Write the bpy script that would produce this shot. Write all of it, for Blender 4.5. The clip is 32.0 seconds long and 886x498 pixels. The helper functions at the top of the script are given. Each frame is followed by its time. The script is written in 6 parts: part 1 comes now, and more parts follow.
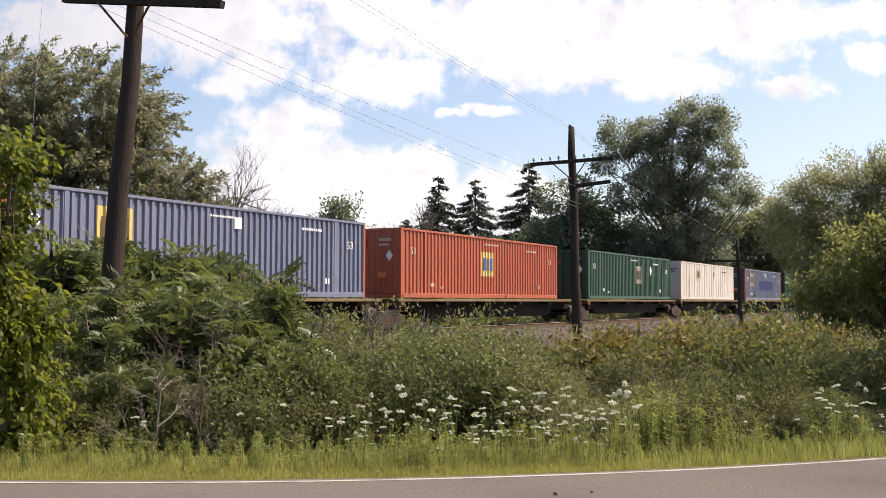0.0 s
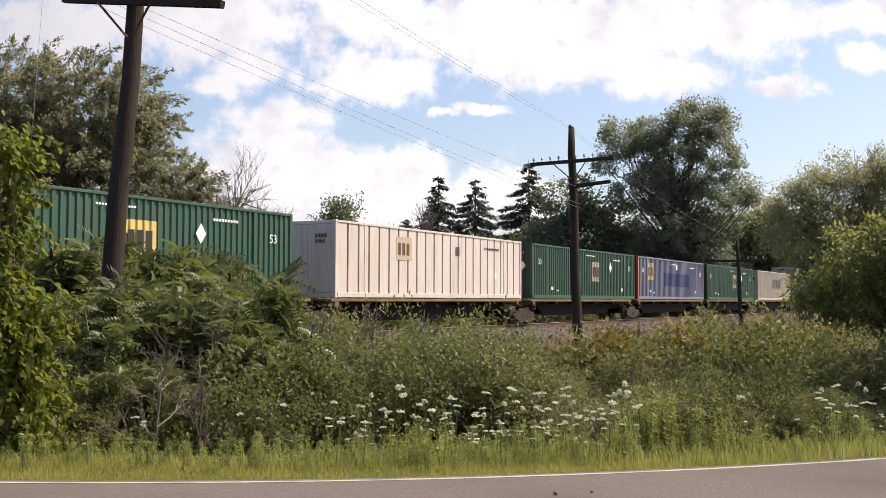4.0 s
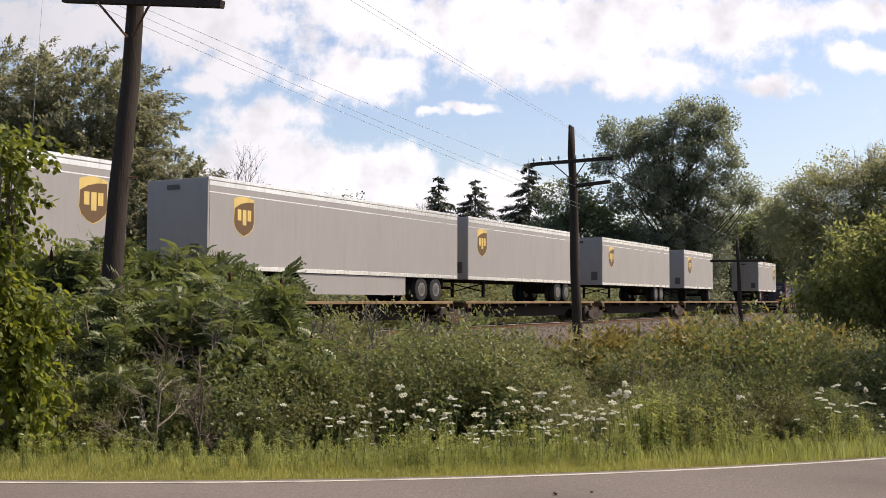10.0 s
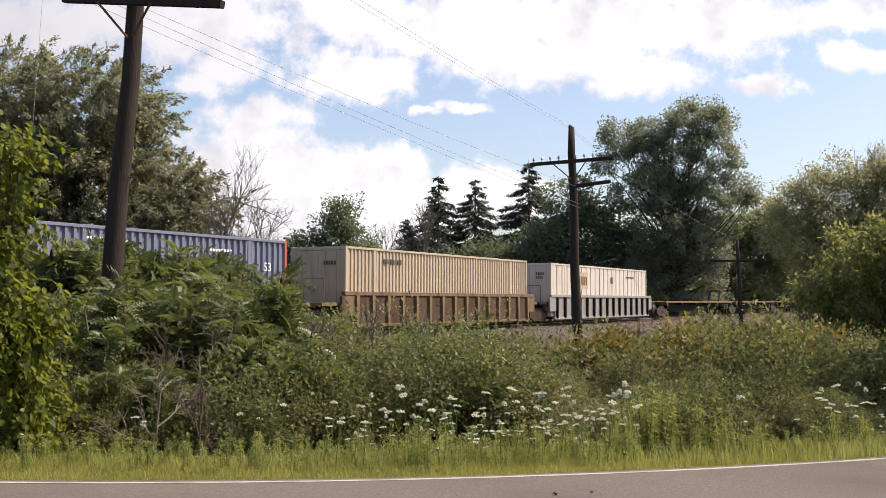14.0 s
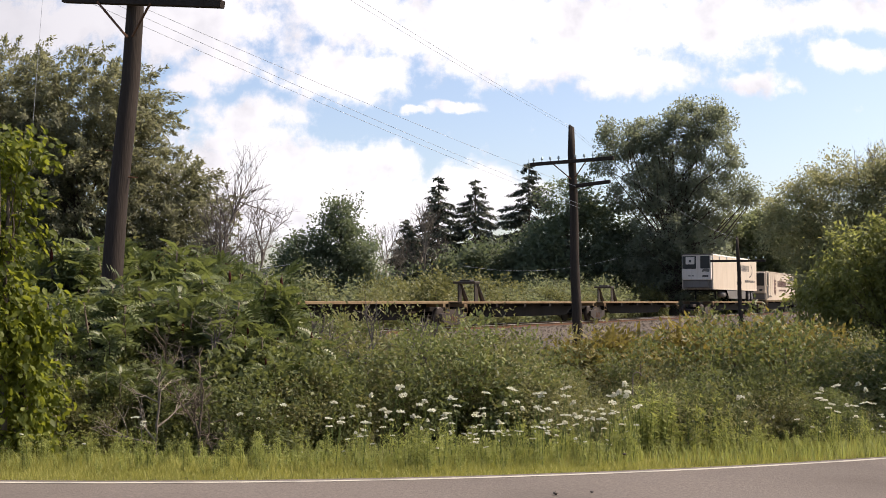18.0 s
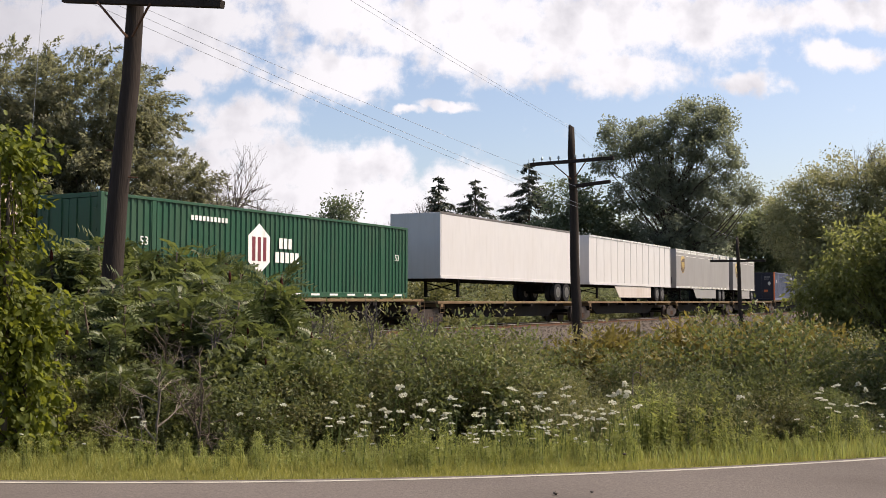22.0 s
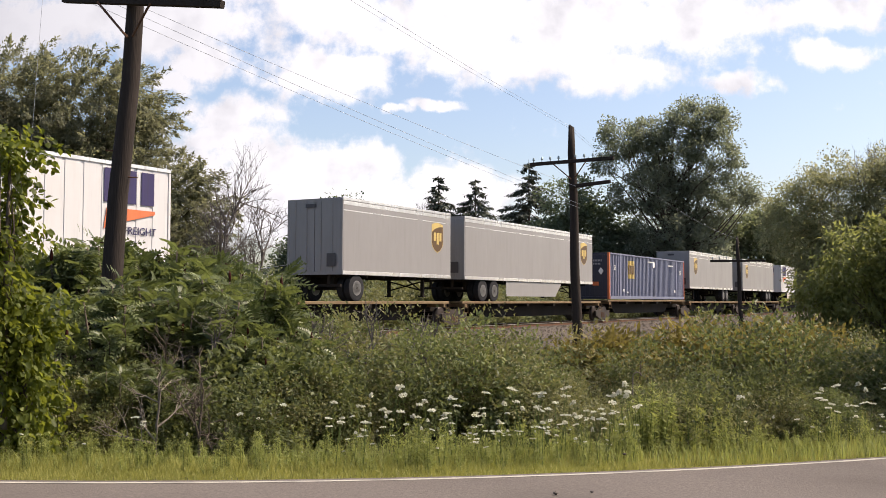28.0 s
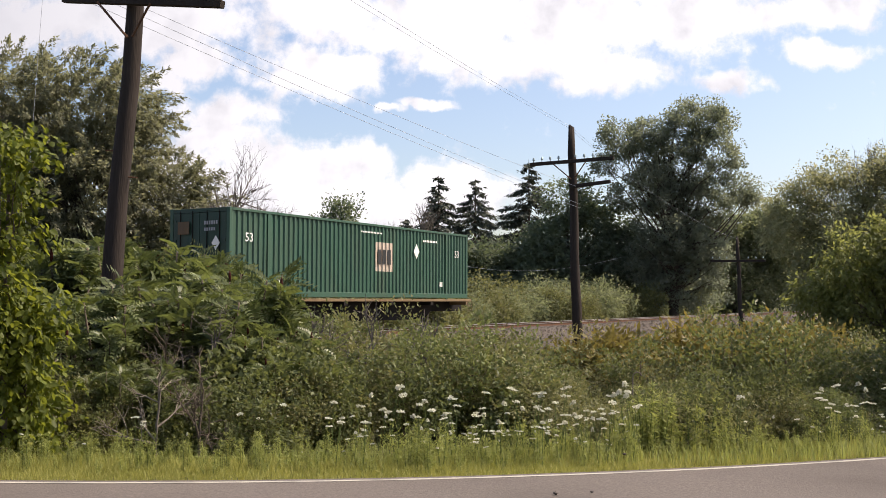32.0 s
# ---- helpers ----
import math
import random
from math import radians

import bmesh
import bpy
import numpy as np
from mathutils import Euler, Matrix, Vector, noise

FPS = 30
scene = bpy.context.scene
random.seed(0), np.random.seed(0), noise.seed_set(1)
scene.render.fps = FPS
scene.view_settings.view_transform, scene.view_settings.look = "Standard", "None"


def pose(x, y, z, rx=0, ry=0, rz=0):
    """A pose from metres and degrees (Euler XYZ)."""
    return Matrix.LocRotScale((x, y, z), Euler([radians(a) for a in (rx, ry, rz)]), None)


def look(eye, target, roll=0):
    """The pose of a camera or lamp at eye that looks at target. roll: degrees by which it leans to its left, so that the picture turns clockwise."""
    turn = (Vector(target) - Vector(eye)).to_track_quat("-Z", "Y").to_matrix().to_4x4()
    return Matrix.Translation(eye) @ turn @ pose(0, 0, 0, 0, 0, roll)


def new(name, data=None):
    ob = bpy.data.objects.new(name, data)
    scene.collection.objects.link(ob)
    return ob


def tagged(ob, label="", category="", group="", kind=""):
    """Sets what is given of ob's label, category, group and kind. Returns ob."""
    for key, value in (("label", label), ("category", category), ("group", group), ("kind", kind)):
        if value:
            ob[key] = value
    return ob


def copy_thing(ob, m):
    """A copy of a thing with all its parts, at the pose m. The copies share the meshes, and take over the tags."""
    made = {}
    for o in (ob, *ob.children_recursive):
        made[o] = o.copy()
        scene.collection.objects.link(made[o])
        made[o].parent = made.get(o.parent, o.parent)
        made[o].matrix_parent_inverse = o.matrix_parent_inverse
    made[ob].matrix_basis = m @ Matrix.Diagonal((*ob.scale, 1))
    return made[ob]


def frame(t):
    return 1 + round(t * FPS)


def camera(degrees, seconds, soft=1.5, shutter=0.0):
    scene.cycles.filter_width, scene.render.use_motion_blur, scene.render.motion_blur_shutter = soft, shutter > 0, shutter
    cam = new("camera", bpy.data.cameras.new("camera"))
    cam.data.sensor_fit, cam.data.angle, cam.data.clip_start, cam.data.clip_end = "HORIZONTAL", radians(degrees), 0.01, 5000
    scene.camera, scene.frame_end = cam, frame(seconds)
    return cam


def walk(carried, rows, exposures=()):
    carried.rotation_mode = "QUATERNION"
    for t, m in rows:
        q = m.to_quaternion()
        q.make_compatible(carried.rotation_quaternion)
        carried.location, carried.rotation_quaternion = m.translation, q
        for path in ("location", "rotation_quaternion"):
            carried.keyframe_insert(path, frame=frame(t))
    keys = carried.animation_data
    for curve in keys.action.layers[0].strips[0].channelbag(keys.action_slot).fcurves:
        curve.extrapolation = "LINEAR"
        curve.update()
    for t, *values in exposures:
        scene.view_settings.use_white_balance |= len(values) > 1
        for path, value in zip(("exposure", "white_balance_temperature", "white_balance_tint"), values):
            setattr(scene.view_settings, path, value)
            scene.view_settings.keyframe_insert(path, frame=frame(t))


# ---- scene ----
EYE = (0.0, 0.0, 1.6)
cam = camera(47.15, 32.0, soft=0.8)
view = Matrix.Translation(EYE) @ pose(0, 0, 0, 90 + 2.885, 0, 0) @ pose(0, 0, 0, 0, 0, 0.14)
walk(cam, [(0.0, view), (32.0, view)], exposures=[(0.0, 0.71, 7150, 17), (3.0, 0.66, 7150, 17), (9.0, 0.57, 7150, 17), (14.0, 0.64, 7150, 17), (18.0, 0.70, 7150, 17), (21.0, 0.55, 7150, 17), (23.0, 0.46, 7150, 17), (25.0, 0.58, 7150, 17), (28.0, 0.65, 7150, 17), (30.0, 0.62, 7150, 17), (32.0, 0.66, 7150, 17)])

# ---- light ----
SUN_AZ, SUN_EL = 80.0, 52.0          # degrees clockwise from +y, above the horizon
sun_way = Vector((math.sin(radians(SUN_AZ)) * math.cos(radians(SUN_EL)), math.cos(radians(SUN_AZ)) * math.cos(radians(SUN_EL)), math.sin(radians(SUN_EL))))
world = bpy.data.worlds.new("sky")
world.use_nodes = True
scene.world = world
wn = world.node_tree.nodes
sky = wn.new("ShaderNodeTexSky")
sky.sky_type, sky.sun_disc = "NISHITA", False
sky.sun_elevation, sky.sun_rotation = radians(SUN_EL), radians(SUN_AZ)
sky.air_density, sky.dust_density, sky.ozone_density = 1.0, 2.0, 2.6
wn["Background"].inputs["Strength"].default_value = 0.130
world.node_tree.links.new(sky.outputs["Color"], wn["Background"].inputs["Color"])
sun = new("sun", bpy.data.lights.new("sun", "SUN"))
sun.data.energy, sun.data.angle, sun.data.color = 4.8, radians(0.53), (1.0, 0.93, 0.80)
sun.matrix_world = look(sun_way * 100, (0, 0, 0))

# ---- the track's own space: x along the rails away from the camera, -y towards the camera, z = 0 at the rail tops ----
TRACK_TURN = radians(29.47)
TRACK_FAR = 23.155
DIR = Vector((math.sin(TRACK_TURN), math.cos(TRACK_TURN), 0))
OFF = Vector((-math.cos(TRACK_TURN), math.sin(TRACK_TURN), 0))
RAIL_Z = 0.38
TRACK = Matrix.Translation(OFF * TRACK_FAR + Vector((0, 0, RAIL_Z))) @ Matrix.Rotation(math.pi / 2 - TRACK_TURN, 4, "Z")


def travelled(t):
    """Metres that the train has gone at t seconds."""
    return 25.846 * t + 0.012106 * ((t - 16.0) ** 2 - 256.0)


# ---- materials ----
def nodes_of(name):
    m = bpy.data.materials.new(name)
    m.use_nodes = True
    return m, m.node_tree.nodes, m.node_tree.links, m.node_tree.nodes["Principled BSDF"]


def shade(c, k):
    return (min(1, c[0] * k), min(1, c[1] * k), min(1, c[2] * k), 1)


def surface(name, colour, rough=0.6, metal=0.0, vary=0.25, fine=8.0, coarse=0.6, bump=0.15, stretch=(1, 1, 1), stain=None, stain_amount=0.5, per_object=0.0, per_island=0.0, streak=0.0, streak_colour=(0.06, 0.05, 0.04)):
    """A worn surface: grain and broad stains in object space, fine relief."""
    m, n, l, b = nodes_of(name)
    co = n.new("ShaderNodeTexCoord")
    mp = n.new("ShaderNodeMapping")
    mp.inputs["Scale"].default_value = stretch
    l.new(co.outputs["Object"], mp.inputs["Vector"])
    small, big = n.new("ShaderNodeTexNoise"), n.new("ShaderNodeTexNoise")
    small.inputs["Scale"].default_value, small.inputs["Detail"].default_value = fine, 6
    big.inputs["Scale"].default_value, big.inputs["Detail"].default_value = coarse, 5
    l.new(mp.outputs["Vector"], small.inputs["Vector"])
    l.new(mp.outputs["Vector"], big.inputs["Vector"])
    ramp = n.new("ShaderNodeMix")
    ramp.data_type = "RGBA"
    ramp.inputs["A"].default_value, ramp.inputs["B"].default_value = shade(colour, 1 - vary), shade(colour, 1 + vary)
    l.new(small.outputs["Fac"], ramp.inputs["Factor"])
    last = ramp.outputs["Result"]
    if stain:
        r = n.new("ShaderNodeMapRange")
        r.inputs["From Min"].default_value, r.inputs["From Max"].default_value, r.inputs["To Max"].default_value = 0.48, 0.72, stain_amount
        l.new(big.outputs["Fac"], r.inputs["Value"])
        mix = n.new("ShaderNodeMix")
        mix.data_type = "RGBA"
        l.new(r.outputs["Result"], mix.inputs["Factor"])
        l.new(last, mix.inputs["A"])
        mix.inputs["B"].default_value = (*stain, 1)
        last = mix.outputs["Result"]
    if streak:
        sm, st, sr, sx_ = n.new("ShaderNodeMapping"), n.new("ShaderNodeTexNoise"), n.new("ShaderNodeMapRange"), n.new("ShaderNodeMix")
        sm.inputs["Scale"].default_value = (5.0, 5.0, 0.35)
        st.inputs["Scale"].default_value, st.inputs["Detail"].default_value, st.inputs["Roughness"].default_value = 1.3, 7, 0.65
        l.new(co.outputs["Object"], sm.inputs["Vector"])
        l.new(sm.outputs["Vector"], st.inputs["Vector"])
        sr.inputs["From Min"].default_value, sr.inputs["From Max"].default_value, sr.inputs["To Max"].default_value = 0.50, 0.80, streak
        l.new(st.outputs["Fac"], sr.inputs["Value"])
        sx_.data_type = "RGBA"
        l.new(sr.outputs["Result"], sx_.inputs["Factor"])
        l.new(last, sx_.inputs["A"])
        sx_.inputs["B"].default_value = (*streak_colour, 1)
        last = sx_.outputs["Result"]
    for amount, node, out in ((per_object, "ShaderNodeObjectInfo", "Random"), (per_island, "ShaderNodeNewGeometry", "Random Per Island")):
        if amount:
            info, r, hsv = n.new(node), n.new("ShaderNodeMapRange"), n.new("ShaderNodeHueSaturation")
            r.inputs["To Min"].default_value, r.inputs["To Max"].default_value = 1 - amount, 1 + amount
            l.new(info.outputs[out], r.inputs["Value"])
            l.new(r.outputs["Result"], hsv.inputs["Value"])
            l.new(last, hsv.inputs["Color"])
            last = hsv.outputs["Color"]
    l.new(last, b.inputs["Base Color"])
    b.inputs["Metallic"].default_value = metal
    b.inputs["Specular IOR Level"].default_value = 0.12 if rough > 0.7 else 0.4
    rr = n.new("ShaderNodeMapRange")
    rr.inputs["To Min"].default_value, rr.inputs["To Max"].default_value = max(0.02, rough - 0.12), min(1, rough + 0.12)
    l.new(big.outputs["Fac"], rr.inputs["Value"])
    l.new(rr.outputs["Result"], b.inputs["Roughness"])
    if bump:
        bp = n.new("ShaderNodeBump")
        bp.inputs["Strength"].default_value, bp.inputs["Distance"].default_value = bump, 0.02
        l.new(small.outputs["Fac"], bp.inputs["Height"])
        l.new(bp.outputs["Normal"], b.inputs["Normal"])
    return m


def foliage(name, dark, light, through_colour, glow=0.35, rough=0.55, old=None, vary=0.0):
    """Leaves: each its own tint, light shining through the thin blades."""
    m, n, l, b = nodes_of(name)
    geo, ramp = n.new("ShaderNodeNewGeometry"), n.new("ShaderNodeValToRGB")
    e = ramp.color_ramp.elements
    e[0].color, e[1].color = (*dark, 1), (*light, 1)
    if old:
        e[1].position = 0.86
        last = ramp.color_ramp.elements.new(1.0)
        last.color = (*old, 1)
    co, noise_ = n.new("ShaderNodeTexCoord"), n.new("ShaderNodeTexNoise")
    noise_.inputs["Scale"].default_value = 0.5
    l.new(co.outputs["Object"], noise_.inputs["Vector"])
    mixv = n.new("ShaderNodeMath")
    mixv.operation = "MULTIPLY_ADD"
    mixv.inputs[1].default_value = 0.7
    l.new(geo.outputs["Random Per Island"], mixv.inputs[0])
    sub = n.new("ShaderNodeMath")
    sub.operation = "MULTIPLY_ADD"
    sub.inputs[1].default_value, sub.inputs[2].default_value = 1.2, -0.45
    l.new(noise_.outputs["Fac"], sub.inputs[0])
    l.new(sub.outputs[0], mixv.inputs[2])
    l.new(mixv.outputs[0], ramp.inputs["Fac"])
    info, rr, hsv = n.new("ShaderNodeObjectInfo"), n.new("ShaderNodeMapRange"), n.new("ShaderNodeHueSaturation")
    rr.inputs["To Min"].default_value, rr.inputs["To Max"].default_value = 1 - vary, 1 + vary
    l.new(info.outputs["Random"], rr.inputs["Value"])
    l.new(rr.outputs["Result"], hsv.inputs["Value"])
    l.new(ramp.outputs["Color"], hsv.inputs["Color"])
    l.new(hsv.outputs["Color"], b.inputs["Base Color"])
    b.inputs["Roughness"].default_value = rough
    b.inputs["Specular IOR Level"].default_value = 0.25
    tr, add, out = n.new("ShaderNodeBsdfTranslucent"), n.new("ShaderNodeMixShader"), n["Material Output"]
    tint = n.new("ShaderNodeMix")
    tint.data_type, tint.blend_type = "RGBA", "MIX"
    tint.inputs["Factor"].default_value = 0.6
    tint.inputs["B"].default_value = (*through_colour, 1)
    l.new(hsv.outputs["Color"], tint.inputs["A"])
    l.new(tint.outputs["Result"], tr.inputs["Color"])
    add.inputs["Fac"].default_value = glow
    l.new(b.outputs["BSDF"], add.inputs[1])
    l.new(tr.outputs["BSDF"], add.inputs[2])
    l.new(add.outputs["Shader"], out.inputs["Surface"])
    return m


ASPHALT = surface("asphalt", (0.120, 0.103, 0.092), 0.85, fine=45, coarse=0.35, bump=0.4, stain=(0.080, 0.069, 0.062), stain_amount=0.8, vary=0.55)
LINE_PAINT = surface("line_paint", (0.36, 0.335, 0.28), 0.7, fine=30, coarse=2, bump=0.2, stain=(0.12, 0.11, 0.10), stain_amount=0.9)
EARTH = surface("earth", (0.06, 0.06, 0.027), 0.95, fine=7, coarse=0.25, bump=0.5, stain=(0.085, 0.068, 0.04), vary=0.4)
BALLAST = surface("ballast", (0.088, 0.074, 0.063), 0.95, fine=14, coarse=0.35, bump=0.9, stain=(0.055, 0.044, 0.036), vary=0.5)
STONE = surface("stone", (0.105, 0.088, 0.076), 0.9, fine=20, coarse=1, bump=0.3, per_island=0.45)
RUST = surface("rusty_steel", (0.13, 0.07, 0.045), 0.8, 0.3, fine=12, coarse=1.2, bump=0.3, stain=(0.07, 0.05, 0.04))
RAIL_TOP = surface("worn_rail", (0.26, 0.24, 0.22), 0.45, 0.8, fine=20, bump=0.05)
TIE_WOOD = surface("tie_wood", (0.09, 0.07, 0.055), 0.9, fine=9, stretch=(1, 8, 1), bump=0.4, per_object=0.25)
POLE_WOOD = surface("pole_wood", (0.037, 0.029, 0.025), 0.88, fine=10, coarse=0.8, stretch=(6, 6, 0.5), bump=0.6, stain=(0.018, 0.014, 0.012), vary=0.45)
GLASS_CAP = surface("insulator_glass", (0.35, 0.42, 0.42), 0.15, fine=3, bump=0)
WIRE = surface("wire", (0.34, 0.36, 0.40), 0.9, 0.0, bump=0)
BARK = surface("bark", (0.10, 0.08, 0.062), 0.95, fine=7, coarse=1, stretch=(3, 3, 0.6), bump=0.8, vary=0.4)
DARK_TWIG = surface("dark_twig", (0.13, 0.112, 0.10), 0.9, fine=8, bump=0.3)
PALE_TWIG = surface("pale_twig", (0.17, 0.145, 0.12), 0.9, fine=8, bump=0.3)


# ---- mesh building ----
class Build:
    """Collects vertices and faces of one mesh."""

    def __init__(self):
        self.v, self.f = [], []

    def box(self, x0, x1, y0, y1, z0, z1, c=0.0):
        b = len(self.v)
        if c <= 0:
            self.v += [(x, y, z) for z in (z0, z1) for y in (y0, y1) for x in (x0, x1)]
            self.f += [tuple(b + i for i in q) for q in ((0, 2, 3, 1), (4, 5, 7, 6), (0, 1, 5, 4), (2, 6, 7, 3), (0, 4, 6, 2), (1, 3, 7, 5))]
            return self
        # chamfered along the four edges that run in x, and at the ends
        def ring(x, k):
            return [(x, y0 + c + k, z0 + k), (x, y1 - c - k, z0 + k), (x, y1 - k, z0 + c + k), (x, y1 - k, z1 - c - k), (x, y1 - c - k, z1 - k), (x, y0 + c + k, z1 - k), (x, y0 + k, z1 - c - k), (x, y0 + k, z0 + c + k)]
        for x, k in ((x0, c * 0.5), (x0 + c, 0), (x1 - c, 0), (x1, c * 0.5)):
            self.v += ring(x, k)
        self.f.append(tuple(b + i for i in range(8)))
        self.f.append(tuple(b + 24 + i for i in reversed(range(8))))
        for r in range(3):
            for i in range(8):
                j = (i + 1) % 8
                self.f.append((b + 8 * r + j, b + 8 * r + i, b + 8 * r + 8 + i, b + 8 * r + 8 + j))
        return self

    def tube(self, path, radii, sides=8, cap=True):
        b, rows = len(self.v), len(path)
        path = [Vector(p) for p in path]
        for i, p in enumerate(path):
            way = (path[min(i + 1, rows - 1)] - path[max(i - 1, 0)]).normalized()
            u = way.orthogonal().normalized()
            if abs(way.z) < 0.95:
                u = way.cross(Vector((0, 0, 1))).normalized()
            w = way.cross(u)
            for k in range(sides):
                a = 2 * math.pi * k / sides
                self.v.append(tuple(p + (u * math.cos(a) + w * math.sin(a)) * radii[i]))
        for i in range(rows - 1):
            for k in range(sides):
                k2 = (k + 1) % sides
                self.f.append((b + i * sides + k, b + i * sides + k2, b + (i + 1) * sides + k2, b + (i + 1) * sides + k))
        if cap:
            self.f.append(tuple(b + k for k in reversed(range(sides))))
            self.f.append(tuple(b + (rows - 1) * sides + k for k in range(sides)))
        return self

    def plate(self, pts, thick):
        """A flat piece: outline in (x, z) at y = 0, reaching to y = -thick (towards the camera side)."""
        b, n = len(self.v), len(pts)
        self.v += [(x, -thick, z) for x, z in pts] + [(x, 0, z) for x, z in pts]
        self.f.append(tuple(b + i for i in range(n)))
        self.f.append(tuple(b + n + i for i in reversed(range(n))))
        for i in range(n):
            j = (i + 1) % n
            self.f.append((b + j, b + i, b + n + i, b + n + j))
        return self

    def grid(self, rows):
        b, w = len(self.v), len(rows[0])
        for r in rows:
            self.v += r
        for i in range(len(rows) - 1):
            for k in range(w - 1):
                a = b + i * w + k
                self.f.append((a, a + 1, a + w + 1, a + w))
        return self

    def mesh(self, name, material, smooth=False):
        m = bpy.data.meshes.new(name)
        m.from_pydata(self.v, [], self.f)
        m.materials.append(material)
        if smooth:
            m.polygons.foreach_set("use_smooth", [True] * len(m.polygons))
        m.update()
        return m


def part(name, b, material, parent, label="", at=None, smooth=False):
    """One mesh object under a thing (or a top-level one where parent is None)."""
    data = b.mesh(name, material, smooth) if isinstance(b, Build) else b
    ob = new(name, data)
    if parent:
        ob.parent = parent
    if at is not None:
        ob.matrix_basis = at
    if label:
        ob["label"] = label
    return ob


def lettering(text, size, material, parent, at, name="lettering", thick=0.004, spread=1.0):
    """Raised letters in the built-in font; they stand in the x-z plane and face -y."""
    c = bpy.data.curves.new(name, "FONT")
    c.body, c.size, c.extrude, c.space_character, c.resolution_u = text, size, thick, spread, 2
    c.align_x, c.align_y = "CENTER", "CENTER"
    tmp = bpy.data.objects.new(name, c)
    data = bpy.data.meshes.new_from_object(tmp)
    bpy.data.objects.remove(tmp)
    data.materials.clear()
    data.materials.append(material)
    return part(name, data, material, parent, at=at @ pose(0, 0, 0, 90, 0, 0))


def quads_mesh(name, verts, per, material):
    """Leaves from an array of shape (n, per, 3): fans of one polygon each (per = 4) or two folded halves (per = 6)."""
    n = len(verts)
    m = bpy.data.meshes.new(name)
    flat = np.asarray(verts, dtype=np.float32).reshape(-1, 3)
    m.vertices.add(len(flat))
    m.vertices.foreach_set("co", flat.ravel())
    if per == 4:
        loops = np.arange(n * 4)
        faces = n
    else:
        base = np.arange(n)[:, None] * 6
        loops = (base + np.array([0, 1, 2, 3, 0, 3, 4, 5])).ravel()
        faces = n * 2
    m.loops.add(len(loops))
    m.loops.foreach_set("vertex_index", loops.astype(np.int32))
    m.polygons.add(faces)
    m.polygons.foreach_set("loop_start", (np.arange(faces) * 4).astype(np.int32))
    m.polygons.foreach_set("loop_total", np.full(faces, 4, dtype=np.int32))
    m.materials.append(material)
    m.update(calc_edges=True)
    return m


def unit(v):
    return v / np.maximum(1e-9, np.linalg.norm(v, axis=-1, keepdims=True))


def leaves_at(rng, centres, outward, length, width, droop=0.3, spread=0.8, fold=0.25, flat=False):
    """Folded leaf blades at the points, pointing roughly along outward."""
    n = len(centres)
    way = unit(unit(outward) + rng.normal(0, spread, (n, 3)) + np.array([0, 0, -droop]))
    up = unit(np.array([0, 0, 1.0]) + rng.normal(0, 0.55, (n, 3)))
    side = unit(np.cross(way, up))
    nor = np.cross(side, way)
    L = (length * rng.uniform(0.6, 1.3, n))[:, None]
    W = (width * rng.uniform(0.7, 1.25, n))[:, None] * 0.5
    k = fold * W
    p0 = centres
    p3 = centres + way * L
    if flat:
        return np.stack([p0, centres + way * L * 0.45 + side * W, p3, centres + way * L * 0.45 - side * W], axis=1)
    a1 = centres + way * L * 0.3 + side * W + nor * k
    a2 = centres + way * L * 0.7 + side * W * 0.8 + nor * k
    b2 = centres + way * L * 0.7 - side * W * 0.8 + nor * k
    b1 = centres + way * L * 0.3 - side * W + nor * k
    return np.stack([p0, a1, a2, p3, b2, b1], axis=1)


def crown_points(rng, blobs, clumps, each, clump_size, hollow=0.5, strand=0.0, wind=(0, 0, 0)):
    """Leaf points in clumps that fill a crown made of ellipsoids (x, y, z, rx, ry, rz)."""
    blobs = np.asarray(blobs, dtype=float)
    share = (blobs[:, 3] * blobs[:, 4] * blobs[:, 5]) ** 0.75
    pick = rng.choice(len(blobs), clumps, p=share / share.sum())
    d = unit(rng.normal(0, 1, (clumps, 3)))
    r = rng.uniform(hollow ** 2, 1, clumps) ** 0.5 * rng.uniform(0.85, 1.12, clumps)
    centres = blobs[pick, :3] + d * r[:, None] * blobs[pick, 3:6]
    size = clump_size * rng.uniform(0.6, 1.4, clumps)
    if strand:                                           # leafy sprays that hang and blow one way
        way = unit(d * 0.55 + np.array(wind) + rng.normal(0, 0.22, (clumps, 3)))
        f = rng.uniform(0, 1, (clumps, each, 1))
        sag = np.zeros((clumps, each, 3))
        sag[:, :, 2] = -0.25 * strand * f[:, :, 0] ** 2
        pts = centres[:, None, :] + way[:, None, :] * f * strand * (size / clump_size)[:, None, None] + sag + rng.normal(0, 1, (clumps, each, 3)) * clump_size * (1.15 - f)
        out = np.broadcast_to(way[:, None, :], pts.shape) + np.array([0, 0, -0.3]) * f
        return centres, pts.reshape(-1, 3), out.reshape(-1, 3)
    off = rng.normal(0, 1, (clumps, each, 3)) * np.array([1, 1, 0.7])
    off = off / np.maximum(1, np.linalg.norm(off, axis=2, keepdims=True) / 1.6)
    pts = centres[:, None, :] + off * size[:, None, None]
    out = d[:, None, :] + off * 0.8
    return centres, pts.reshape(-1, 3), np.broadcast_to(out, pts.shape).reshape(-1, 3)


